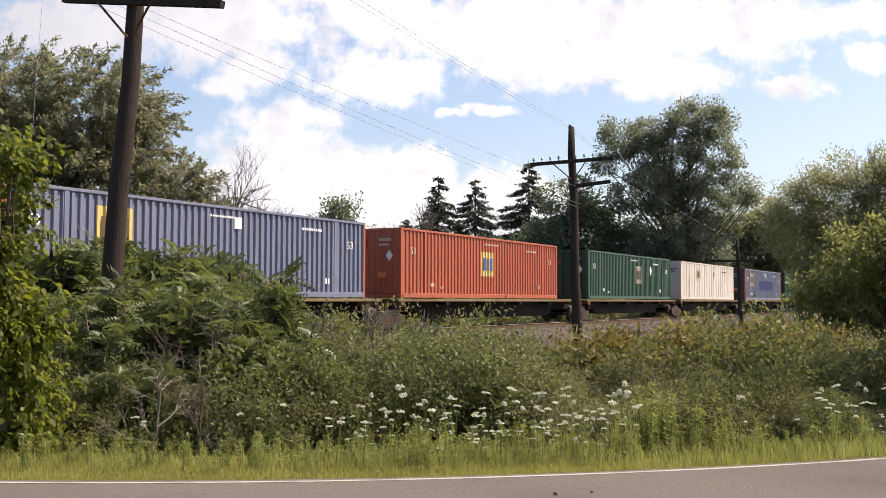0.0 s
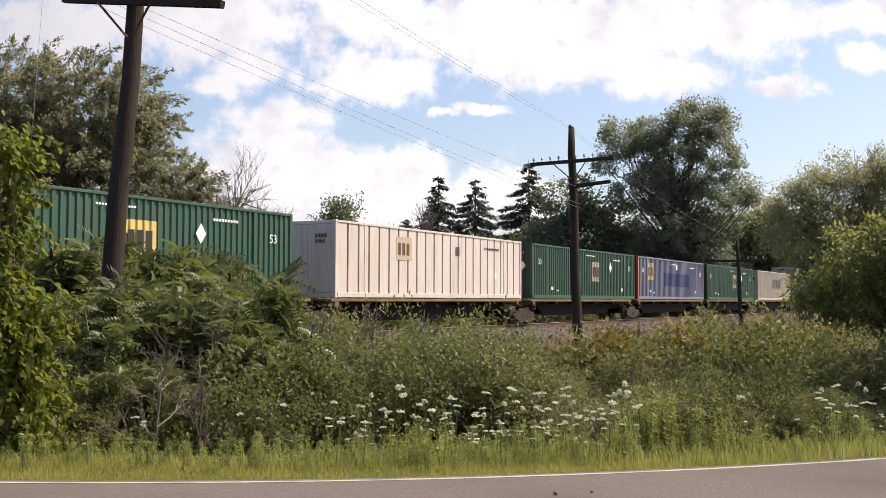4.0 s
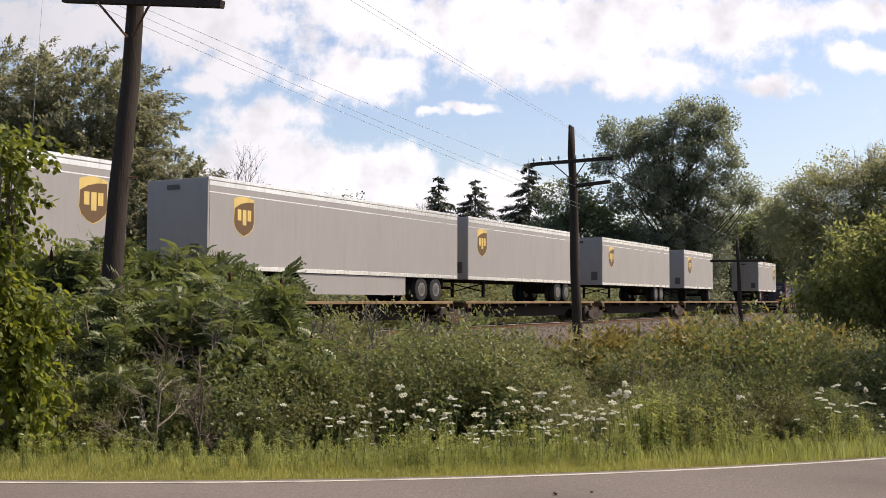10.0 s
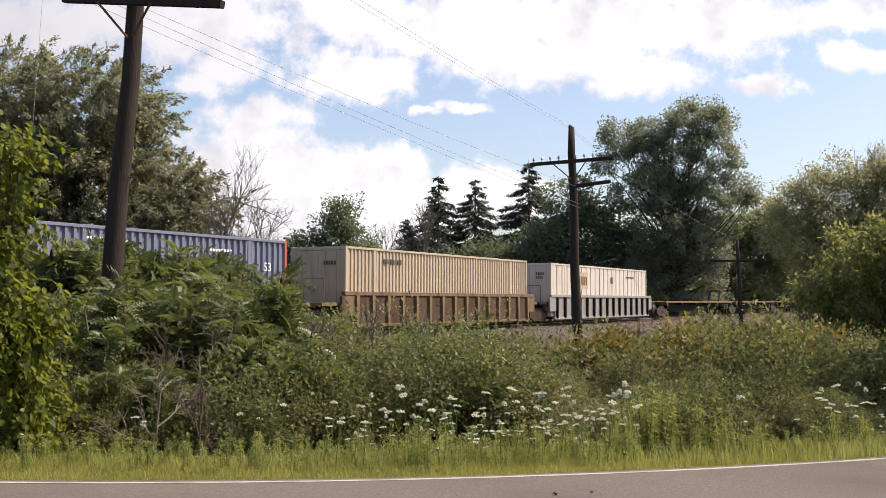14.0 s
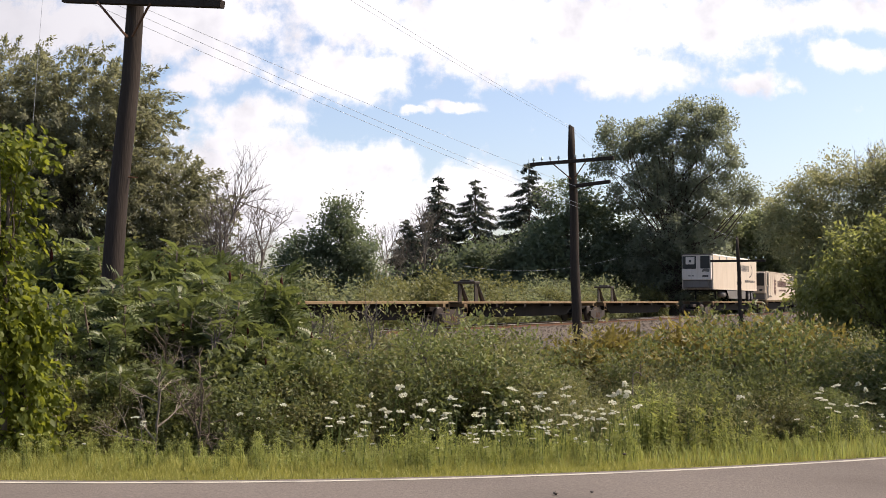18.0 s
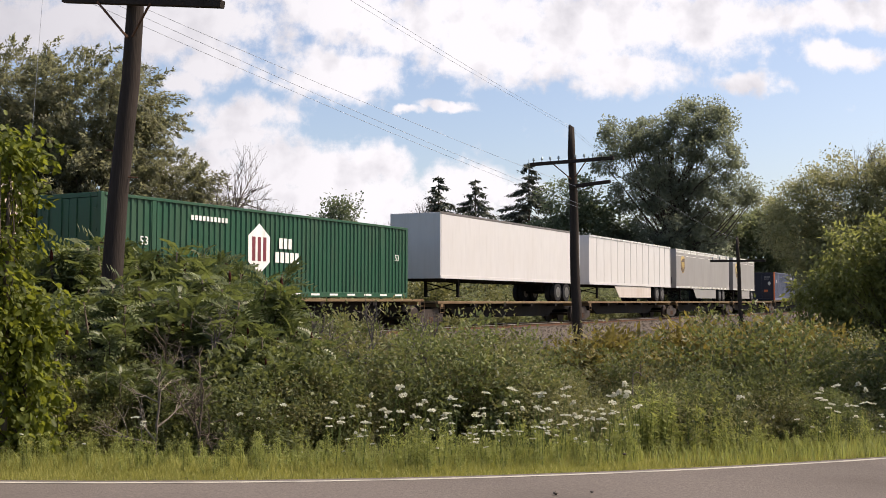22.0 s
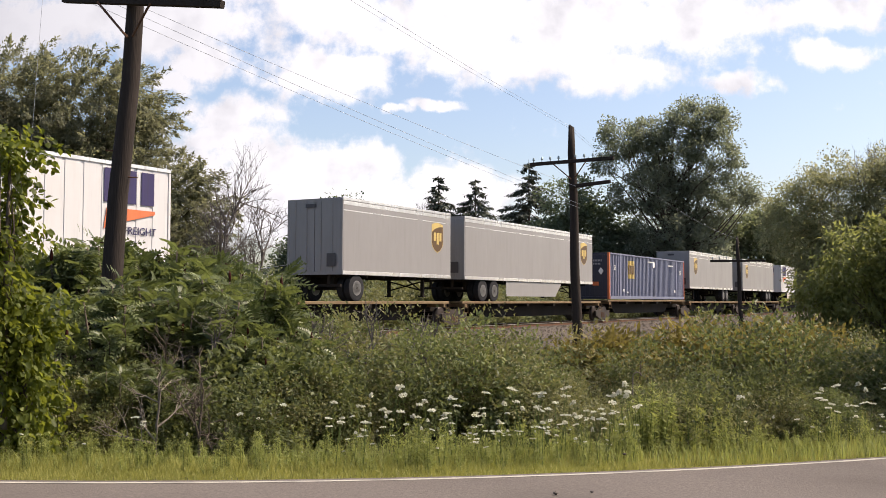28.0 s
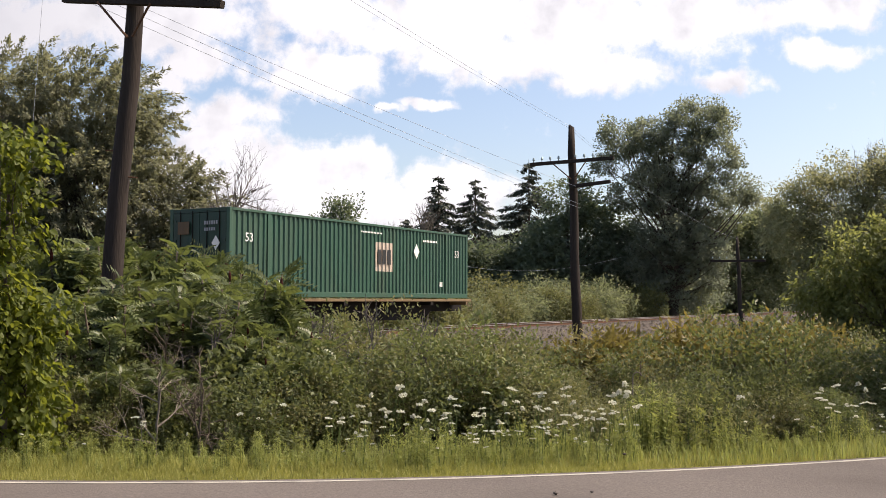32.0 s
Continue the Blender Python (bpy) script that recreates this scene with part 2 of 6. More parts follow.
def limbs(b, rng, base, centres, trunk_h, r0, count, lean=(0, 0), sides=6):
    """A tapered trunk with limbs that reach to some of the clump centres."""
    top = np.array([base[0] + lean[0], base[1] + lean[1], base[2] + trunk_h])
    base = np.array(base, dtype=float)
    mid = [base + (top - base) * k + np.array([rng.normal(0, 0.04), rng.normal(0, 0.04), 0]) * trunk_h * 0.3 * (0 < k < 1) for k in (0, 0.3, 0.65, 1)]
    b.tube([base - np.array([0, 0, 0.3])] + mid, [r0 * 1.35, r0, r0 * 0.82, r0 * 0.62, r0 * 0.3], sides)
    for c in centres[rng.choice(len(centres), min(count, len(centres)), replace=False)]:
        k = np.clip((c[2] - base[2]) / trunk_h * rng.uniform(0.45, 0.75), 0.12, 0.97)
        start = base + (top - base) * k
        way = c - start
        bend = start + way * 0.5 + np.array([0, 0, -0.08 * np.linalg.norm(way)]) + rng.normal(0, 0.05, 3) * np.linalg.norm(way)
        rr = r0 * (1 - k * 0.6) * rng.uniform(0.22, 0.42)
        b.tube([start, bend, c], [rr, rr * 0.6, rr * 0.15], 5, cap=False)
    return b


def tree(name, at, blobs, trunk_h, r0, clumps, each, clump_size, leaf, leaf_mat, label, seed, limb_count=40, hollow=0.5, droop=0.3, lean=(0, 0), category="tree", trunk=True, bark=None, flat=False, spread=0.8, strand=0.0, wind=(0, 0, 0)):
    rng = np.random.default_rng(seed)
    root = new(name)
    root.matrix_basis = pose(*at)
    centres, pts, out = crown_points(rng, blobs, clumps, each, clump_size, hollow, strand, wind)
    pts[:, 2] = np.maximum(pts[:, 2], 0.05)
    part("crown", quads_mesh("crown", leaves_at(rng, pts, out, leaf[0], leaf[1], droop, spread, flat=flat), 4 if flat else 6, leaf_mat), None, root)
    if trunk:
        part("trunk", limbs(Build(), rng, (0, 0, 0), centres, trunk_h, r0, limb_count, lean), bark or BARK, root, smooth=True)
    return tagged(root, label, category)


# ---- ground, road and track bed ----
def road_edge(x):
    """The far edge of the road: y for a given x."""
    k = min(max(x, -6.0), 9.0)
    return 9.22 + 0.16 * k + 0.025 * k * k + (0.16 + 0.05 * k) * (x - k)


def track_off(x, y):
    """Metres from the middle of the track towards the camera."""
    return TRACK_FAR - (x * OFF.x + y * OFF.y)


def ground_z(x, y):
    e = y - road_edge(x)
    z = -0.05
    if e > 0:
        z = -0.05 - 0.40 * min(1.0, e / 3.5) ** 1.3
    o = track_off(x, y)
    if abs(o) < 9.0:
        k = min(1.0, max(0.0, (9.0 - abs(o)) / 5.0))
        z = z * (1 - k) + (-0.36) * k
    if e > 0.8:
        z += 0.07 * noise.noise((x * 0.6, y * 0.6, 0)) * min(1, (e - 0.8) / 2)
    if y > 60 or x < -40 or x > 70:
        z += 0.3 * noise.noise((x * 0.03, y * 0.03, 4))
    return z


def steps(*spans):
    out = []
    for a, b_, n in spans:
        out += [a + (b_ - a) * i / n for i in range(n)]
    return out + [spans[-1][1]]


gx = steps((-3000, -200, 8), (-200, -30, 14), (-30, 60, 150), (60, 250, 20), (250, 3000, 8))
gy = steps((-3000, -60, 8), (-60, 0, 10), (0, 8, 10), (8, 40, 110), (40, 120, 40), (120, 400, 14), (400, 3500, 8))
ground = part("ground", Build().grid([[(x, y, ground_z(x, y)) for x in gx] for y in gy]), EARTH, None, smooth=True)
tagged(ground, "dull green weedy earth beside the road and railway", "ground", kind="structure")

rx_ = [-220 + 4 * i for i in range(52)] + [-12 + 0.5 * i for i in range(64)] + [20 + 5 * i for i in range(50)]
road = part("road", Build().grid([[(x, road_edge(x) + dy, z) for x in rx_] for dy, z in ((-7.6, -0.10), (-7.5, 0.0), (-3.7, 0.05), (0.10, 0.0), (0.22, -0.06))]), ASPHALT, None, smooth=False)
tagged(road, "worn grey asphalt two-lane road", "road", kind="structure")
line = part("edge_line", Build().grid([[(x, road_edge(x) + dy, 0.006) for x in rx_] for dy in (-0.068, -0.004)]), LINE_PAINT, None)
tagged(line, "worn white painted edge line on the asphalt", "road marking", kind="structure")

# ballast shoulder: a long bed in the track's space
rng = np.random.default_rng(5)
prof = [(-7.6, -0.74), (-5.0, -0.66), (-3.6, -0.60), (-2.1, -0.20), (-1.3, -0.17), (1.3, -0.17), (2.1, -0.20), (3.6, -0.62), (5.5, -0.70)]
bx = steps((-320, 0, 40), (0, 160, 400), (160, 700, 80))
rows = []
for x in bx:
    rows.append([(x, y + rng.normal(0, 0.05), z + rng.normal(0, 0.022)) for y, z in prof])
bed = part("ballast_bed", Build().grid(list(map(list, zip(*rows)))), BALLAST, None, at=TRACK)
tagged(bed, "grey-brown crushed stone railway ballast", "ballast", kind="structure")

# loose stones where the shoulder lies open
b = Build()
for i in range(9000):
    x, y = rng.uniform(12, 110), -rng.uniform(1.1, 7.0)
    z = float(np.interp(y, [p[0] for p in prof], [p[1] for p in prof]))
    s = rng.uniform(0.03, 0.075) * (1.4 if x > 60 else 1)
    k = len(b.v)
    for dx, dy, dz in ((1, 0, 0), (-1, 0, 0), (0, 1, 0), (0, -1, 0), (0, 0, 1)):
        j = rng.uniform(0.7, 1.3)
        b.v.append((x + dx * s * j, y + dy * s * j, z + dz * s * j * 0.9))
    b.f += [(k, k + 2, k + 4), (k + 2, k + 1, k + 4), (k + 1, k + 3, k + 4), (k + 3, k, k + 4)]
tagged(part("ballast_stones", b, STONE, None, at=TRACK), "loose crushed grey-brown ballast stones", "stones", kind="stuff")

for side in (-0.7525, 0.7525):
    rl = new("rail")
    rl.matrix_basis = TRACK
    part("rail_web", Build().box(-320, 700, side - 0.07, side + 0.07, -0.17, -0.155).box(-320, 700, side - 0.012, side + 0.012, -0.155, -0.035), RUST, rl)
    part("rail_head", Build().box(-320, 700, side - 0.036, side + 0.036, -0.035, 0.0, 0.008), RAIL_TOP, rl)
    tagged(rl, "rusty steel rail with a bright worn head", "rail", "rails", kind="structure")
tie_mesh = Build().box(-0.115, 0.115, -1.28, 1.28, -0.17 - 0.16, -0.165, 0.012).mesh("tie", TIE_WOOD)
ties = new("ties")
ties.matrix_basis = TRACK
tagged(ties, "dark weathered wooden railway ties in ballast", "railway ties", kind="structure")
for i in range(170):
    part("tie", tie_mesh, None, ties, at=pose(14 + i * 0.56, random.uniform(-0.04, 0.04), random.uniform(-0.01, 0.012), 0, 0, random.uniform(-1, 1)))


# ---- pole line ----
def pole(at, height, r, lean, arms, label):
    root = new("telegraph_pole")
    root.matrix_basis = pose(*at)
    n, top = 9, Vector((lean[0], lean[1], height))
    path = [top * (i / n) + Vector((0.02 * math.sin(i * 1.3), 0.015 * math.cos(i * 2.1), 0)) for i in range(n + 1)]
    pb = Build().tube([Vector((0, 0, -0.6))] + path, [r * 1.05] + [r * (1 - 0.32 * i / n) for i in range(n + 1)], 14)
    k = len(pb.v) - 14
    apex = sum((Vector(v) for v in pb.v[k:]), Vector()) / 14 + Vector((0, 0, r * 0.9))
    for i in range(k, k + 14):
        v = Vector(pb.v[i])
        if (v - apex).x < 0:
            pb.v[i] = (v.x * 0.6 + apex.x * 0.4, v.y, v.z + r * 0.5)
    part("shaft", pb, POLE_WOOD, root, smooth=True)
    turn = Matrix.Rotation(-TRACK_TURN, 4, "Z")
    for z, half0, half1, pins, braces, tilt in arms:
        c = top * (z / height)
        m = Matrix.Translation(c) @ turn @ pose(0, 0, 0, 0, tilt, 0)
        part("crossarm", Build().box(-half0, half1, -r * 0.8 - 0.11, -r * 0.8, -0.06, 0.06, 0.01), POLE_WOOD, root, at=m)
        for i in range(pins):
            x = -half0 + 0.12 + (half0 + half1 - 0.24) * i / max(1, pins - 1)
            if abs(x) < 0.2:
                continue
            ins = part("pin", Build().tube([(0, 0, 0.05), (0, 0, 0.15)], [0.014, 0.014], 6), RUST, root, at=m @ pose(x, -r * 0.8 - 0.055, 0))
            part("insulator", Build().tube([(0, 0, 0.13), (0, 0, 0.16), (0, 0, 0.21), (0, 0, 0.235)], [0.045, 0.042, 0.034, 0.012], 8), GLASS_CAP, ins, smooth=True)
        if braces:
            for sx in (-1, 1):
                part("brace", Build().tube([(sx * 0.62, -r * 0.8 - 0.12, -0.04 - sx * 0.62 * math.sin(radians(tilt))), (sx * r * 0.3 + 0.10, -r * 0.8 - 0.06, -0.62)], [0.022, 0.022], 5), RUST, root, at=Matrix.Translation(c) @ turn)
    return tagged(root, label, "utility pole", "telegraph poles along the track")


POLE_A, POLE_B, POLE_C = (-5.70, 17.0, -0.45), (4.68, 35.3, -0.4), (16.45, 56.0, -0.5)
p1 = pole(POLE_A, 8.6, 0.19, (0.58, 0.0), [(7.05, 1.55, 2.15, 10, True, 9.5)], "dark weathered wooden telegraph pole leaning among sumac bushes")
for z, x0, x1 in ((4.55, -0.28, -0.1), (4.1, 0.1, 0.3), (3.0, -0.24, -0.1)):
    part("step_bolt", Build().tube([(x0 + 0.58 * z / 8.6, -0.05, z), (x1 + 0.58 * z / 8.6, -0.05, z - 0.01)], [0.012, 0.012], 5), RUST, p1)
pole(POLE_B, 8.05, 0.185, (-0.20, 0.0), [(6.83, 1.5, 1.6, 10, True, -0.6), (5.95, 0.0, 1.45, 0, False, -4.0)], "dark weathered wooden telegraph pole with two crossarms")
pole(POLE_C, 5.6, 0.13, (-0.2, 0.0), [(4.3, 1.5, 1.5, 8, False, 0.6)], "slim dark telegraph pole with one crossarm")


def wire(a, c, sag, r=0.008, n=14, label="thin sagging overhead wire between poles"):
    a, c = Vector(a), Vector(c)
    path = [a.lerp(c, i / n) - Vector((0, 0, 4 * sag * (i / n) * (1 - i / n))) for i in range(n + 1)]
    return tagged(part("overhead_wire", Build().tube(path, [r] * (n + 1), 5), WIRE, None), label, "wire", "overhead wires")


for a, c in (((-5.768, 17.0, 6.838), (4.775, 35.3, 5.533)), ((-6.084, 17.0, 6.838), (4.772, 35.3, 4.958)), ((-6.478, 17.0, 6.838), (4.771, 35.3, 4.82))):
    wire(a, c, 0.10, 0.0048)

for a, c in (((-2.081, 19.0, 7.476), (4.394, 35.3, 7.64)), ((-1.888, 19.0, 7.476), (4.473, 35.3, 7.68))):
    wire(a, c, 0.05, 0.0036)
    wire(c, (16.3, 56.0, 5.0), 0.5, 0.003)
wire((1.6, 80.0, 4.3), (14.4, 82.0, 5.1), 0.7, 0.007, label="thin sagging wire in front of far trees")
wire((-7.9, 20.0, 9.6), (-8.45, 20.0, -0.5), 0.0, 0.004, 4, "thin steep guy wire against the sky")
wire((-9.8, 44.0, 2.7), (-6.2, 44.0, 3.2), 0.02, 0.008, 6, "thin pale wire behind the track")


# ---- the train ----
def paint(name, colour, **k):
    o = dict(rough=0.5, vary=0.07, fine=3.0, coarse=0.8, bump=0.03, stretch=(1.2, 1.2, 0.35), stain=(colour[0] * 0.55 + 0.04, colour[1] * 0.55 + 0.03, colour[2] * 0.55 + 0.02), stain_amount=0.45, streak=0.55, streak_colour=(colour[0] * 0.35 + 0.02, colour[1] * 0.33 + 0.017, colour[2] * 0.30 + 0.013))
    o.update(k)
    return surface(name, colour, **o)


P_BLUE = paint("blue_grey_paint", (0.145, 0.160, 0.232))
P_DEEP = paint("dull_blue_paint", (0.12, 0.14, 0.205))
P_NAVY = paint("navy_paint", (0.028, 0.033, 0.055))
P_ROYAL = paint("royal_blue_panel", (0.060, 0.074, 0.190))
P_RED = paint("faded_red_paint", (0.375, 0.088, 0.046))
P_GREEN = paint("green_paint", (0.027, 0.080, 0.051))
P_HUBGREEN = paint("bright_green_paint", (0.009, 0.066, 0.032))
P_WHITE = paint("dirty_white_paint", (0.53, 0.48, 0.44), stain=(0.42, 0.34, 0.27), stain_amount=0.55)
P_STONE = paint("stone_grey_paint", (0.40, 0.365, 0.305), stain=(0.34, 0.29, 0.23), stain_amount=0.5)
P_CREAM = paint("cream_paint", (0.50, 0.42, 0.34), stain=(0.40, 0.31, 0.23), stain_amount=0.5)
P_TAN = paint("tan_paint", (0.42, 0.34, 0.25), stain=(0.36, 0.27, 0.18), stain_amount=0.5)
P_TRAILER = paint("trailer_white", (0.55, 0.540, 0.540), stain=(0.52, 0.50, 0.48), stain_amount=0.4, rough=0.4, streak=0.16)
P_GREY = paint("trailer_grey", (0.245, 0.236, 0.233), stain=(0.215, 0.206, 0.200), stain_amount=0.4, rough=0.42, streak=0.2)
P_SILVER = paint("bright_aluminium", (0.72, 0.72, 0.71), rough=0.28, metal=0.6)
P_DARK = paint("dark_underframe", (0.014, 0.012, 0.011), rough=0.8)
P_WAGON = paint("brown_yellow_wagon", (0.185, 0.132, 0.076), rough=0.75, stain=(0.11, 0.06, 0.035), stain_amount=0.8)
P_WELL = paint("faded_yellow_well", (0.165, 0.115, 0.075), rough=0.75, stain=(0.06, 0.032, 0.02), stain_amount=0.9, coarse=1.6)
P_WELL_PLATE = paint("rusty_brown_plate", (0.085, 0.055, 0.038), rough=0.8, stain=(0.045, 0.026, 0.018), stain_amount=0.9, coarse=1.6)
# green of the container ends, darkened to hold the shade on that face
P_GREEN_SHADED = paint("dark_green_paint", (0.013, 0.040, 0.027))
P_SEAM = paint("dark_seam", (0.085, 0.065, 0.05))
P_GREY_RAIL = paint("grey_rail", (0.12, 0.11, 0.105))
P_HITCH = paint("dark_rusty_hitch", (0.026, 0.019, 0.014))
P_SHADE = paint("dark_blue_panel", (0.055, 0.063, 0.10))
P_ORANGE = paint("orange_paint", (0.62, 0.16, 0.06))
P_YELLOW = paint("yellow_panel", (0.60, 0.46, 0.16))
P_GOLD = paint("gold_emblem", (0.52, 0.38, 0.13))
P_CREST = paint("brown_crest", (0.105, 0.050, 0.042), bump=0)
P_BROWN = paint("brown_shield", (0.10, 0.055, 0.022))
P_BLACK = paint("black_paint", (0.02, 0.02, 0.02))
P_DULL = paint("faded_marking", (0.30, 0.31, 0.33), bump=0)
P_MARK = paint("white_marking", (0.75, 0.75, 0.72), bump=0)
P_INK = paint("dark_marking", (0.06, 0.055, 0.06), bump=0)
P_PURPLE = paint("violet_blue_lettering", (0.032, 0.024, 0.085), bump=0)
P_MAROON = paint("maroon_marking", (0.16, 0.03, 0.04), bump=0)
RUBBER = surface("rubber", (0.025, 0.025, 0.027), 0.8, fine=10, bump=0.2)
STEEL = surface("wheel_steel", (0.06, 0.047, 0.04), 0.6, 0.5, fine=8, bump=0.2)
RIM = surface("wheel_rim", (0.22, 0.215, 0.21), 0.5, 0.4, fine=6, bump=0.1, stain=(0.07, 0.06, 0.05))
WIDE = 1.295


def wall_profile(length, style, pitch, depth):
    """Offsets along the wall: (x, inset) pairs."""
    out, x = [], 0.0
    n = max(1, round(length / pitch))
    p = length / n
    for i in range(n):
        x = i * p
        if style == "plate":
            out += [(x, 0), (x + p - 0.11, 0), (x + p - 0.10, depth), (x + p - 0.01, depth)]
        else:
            out += [(x, 0), (x + p * 0.36, 0), (x + p * 0.50, depth), (x + p * 0.86, depth)]
    return out + [(length, 0)]


def shield(parent, x, z, size, side_y, fill, rim):
    """A shield emblem: gold outline, brown field under a gold sweep, three plain gold bars."""
    w, h = size * 0.42, size * 0.55
    outline = [(-w * 0.97, h * 0.86), (-w * 0.5, h * 0.96), (0, h), (w * 0.5, h * 0.96), (w * 0.97, h * 0.86), (w, -h * 0.30), (w * 0.86, -h * 0.58), (w * 0.5, -h * 0.82), (0, -h), (-w * 0.5, -h * 0.82), (-w * 0.86, -h * 0.58), (-w, -h * 0.30)]
    k = part("emblem", Build().plate(outline[::-1], 0.006), rim, parent, "gold and brown shield emblem", at=pose(x, side_y, z))
    field = [(-w * 0.92, h * 0.38), (-w * 0.4, h * 0.60), (w * 0.2, h * 0.72), (w * 0.92, h * 0.76), (w * 0.94, -h * 0.30), (w * 0.80, -h * 0.56), (w * 0.45, -h * 0.79), (0, -h * 0.94), (-w * 0.45, -h * 0.79), (-w * 0.80, -h * 0.56), (-w * 0.94, -h * 0.30)]
    part("emblem_field", Build().plate(field[::-1], 0.006), fill, k, at=pose(0, -0.007, 0))
    for x0, z0 in ((-0.66, -0.20), (-0.17, -0.42), (0.30, -0.20)):
        part("emblem_bar", Build().plate([(x0 * w, z0 * h), ((x0 + 0.36) * w, z0 * h), ((x0 + 0.36) * w, 0.34 * h), (x0 * w, 0.34 * h)], 0.004), rim, k, at=pose(0, -0.014, 0))


def bars(parent, material, x, z, w, h, n, side_y, name="marking", gap=0.35):
    """Writing that cannot be read: a row of plain bars."""
    p = w / n
    bb = Build()
    for i in range(n):
        q = p * (1 - gap)
        bb.plate([(i * p, 0), (i * p + q, 0), (i * p + q, h), (i * p, h)], 0.005)
    return tagged(part(name, bb, material, parent, at=pose(x, side_y, z)), kind="stuff")


def word(parent, material, x, z, w, h, n, side_y, slant=0.0, name="emblem_bar"):
    """A brand mark as a row of plain solid blocks."""
    p = w / n
    for i in range(n):
        q = p * 0.72
        part(name, Build().plate([(0, 0), (q, 0), (q + slant, h), (slant, h)], 0.005), material, parent, at=pose(x + i * p, side_y, z))


def panel(parent, material, x, z, w, h, side_y, name="panel", label="", thick=0.005):
    return part(name, Build().plate([(0, 0), (w, 0), (w, h), (0, h)], thick), material, parent, label, at=pose(x, side_y, z))


def decal(c, style, pitch, depth, length, material, x, z, w, h, name, label=""):
    """A painted field that follows the wall's ribs."""
    k = 0.13
    pr = wall_profile(length - 2 * k, style, pitch, depth)
    xs, ds = [k + a for a, d in pr], [d for a, d in pr]
    cut = sorted({x, x + w, *[a for a in xs if x < a < x + w]})
    rows = [[(a - x, -(WIDE - 0.012) - 0.005 + float(np.interp(a, xs, ds)), zz) for a in cut] for zz in (z, z + h)]
    return part(name, Build().grid(rows), material, c, label, at=pose(x, 0, 0))


def diamond(parent, x, z, s, side_y, material=None):
    return part("placard", Build().plate([(0, -s), (s * 0.72, 0), (0, s), (-s * 0.72, 0)], 0.005), material or P_MARK, parent, at=pose(x, side_y, z))


END = Matrix.Rotation(-math.pi / 2, 4, "Z")     # turns the x-z plane's face from -y to -x


def on_end(parent, ob):
    """Moves a plate built for the side wall onto the leading end; its x counts from the far edge."""
    m = ob.matrix_basis.copy()
    ob.matrix_basis = pose(-0.045, WIDE - m.translation.x, m.translation.z) @ END
    return ob


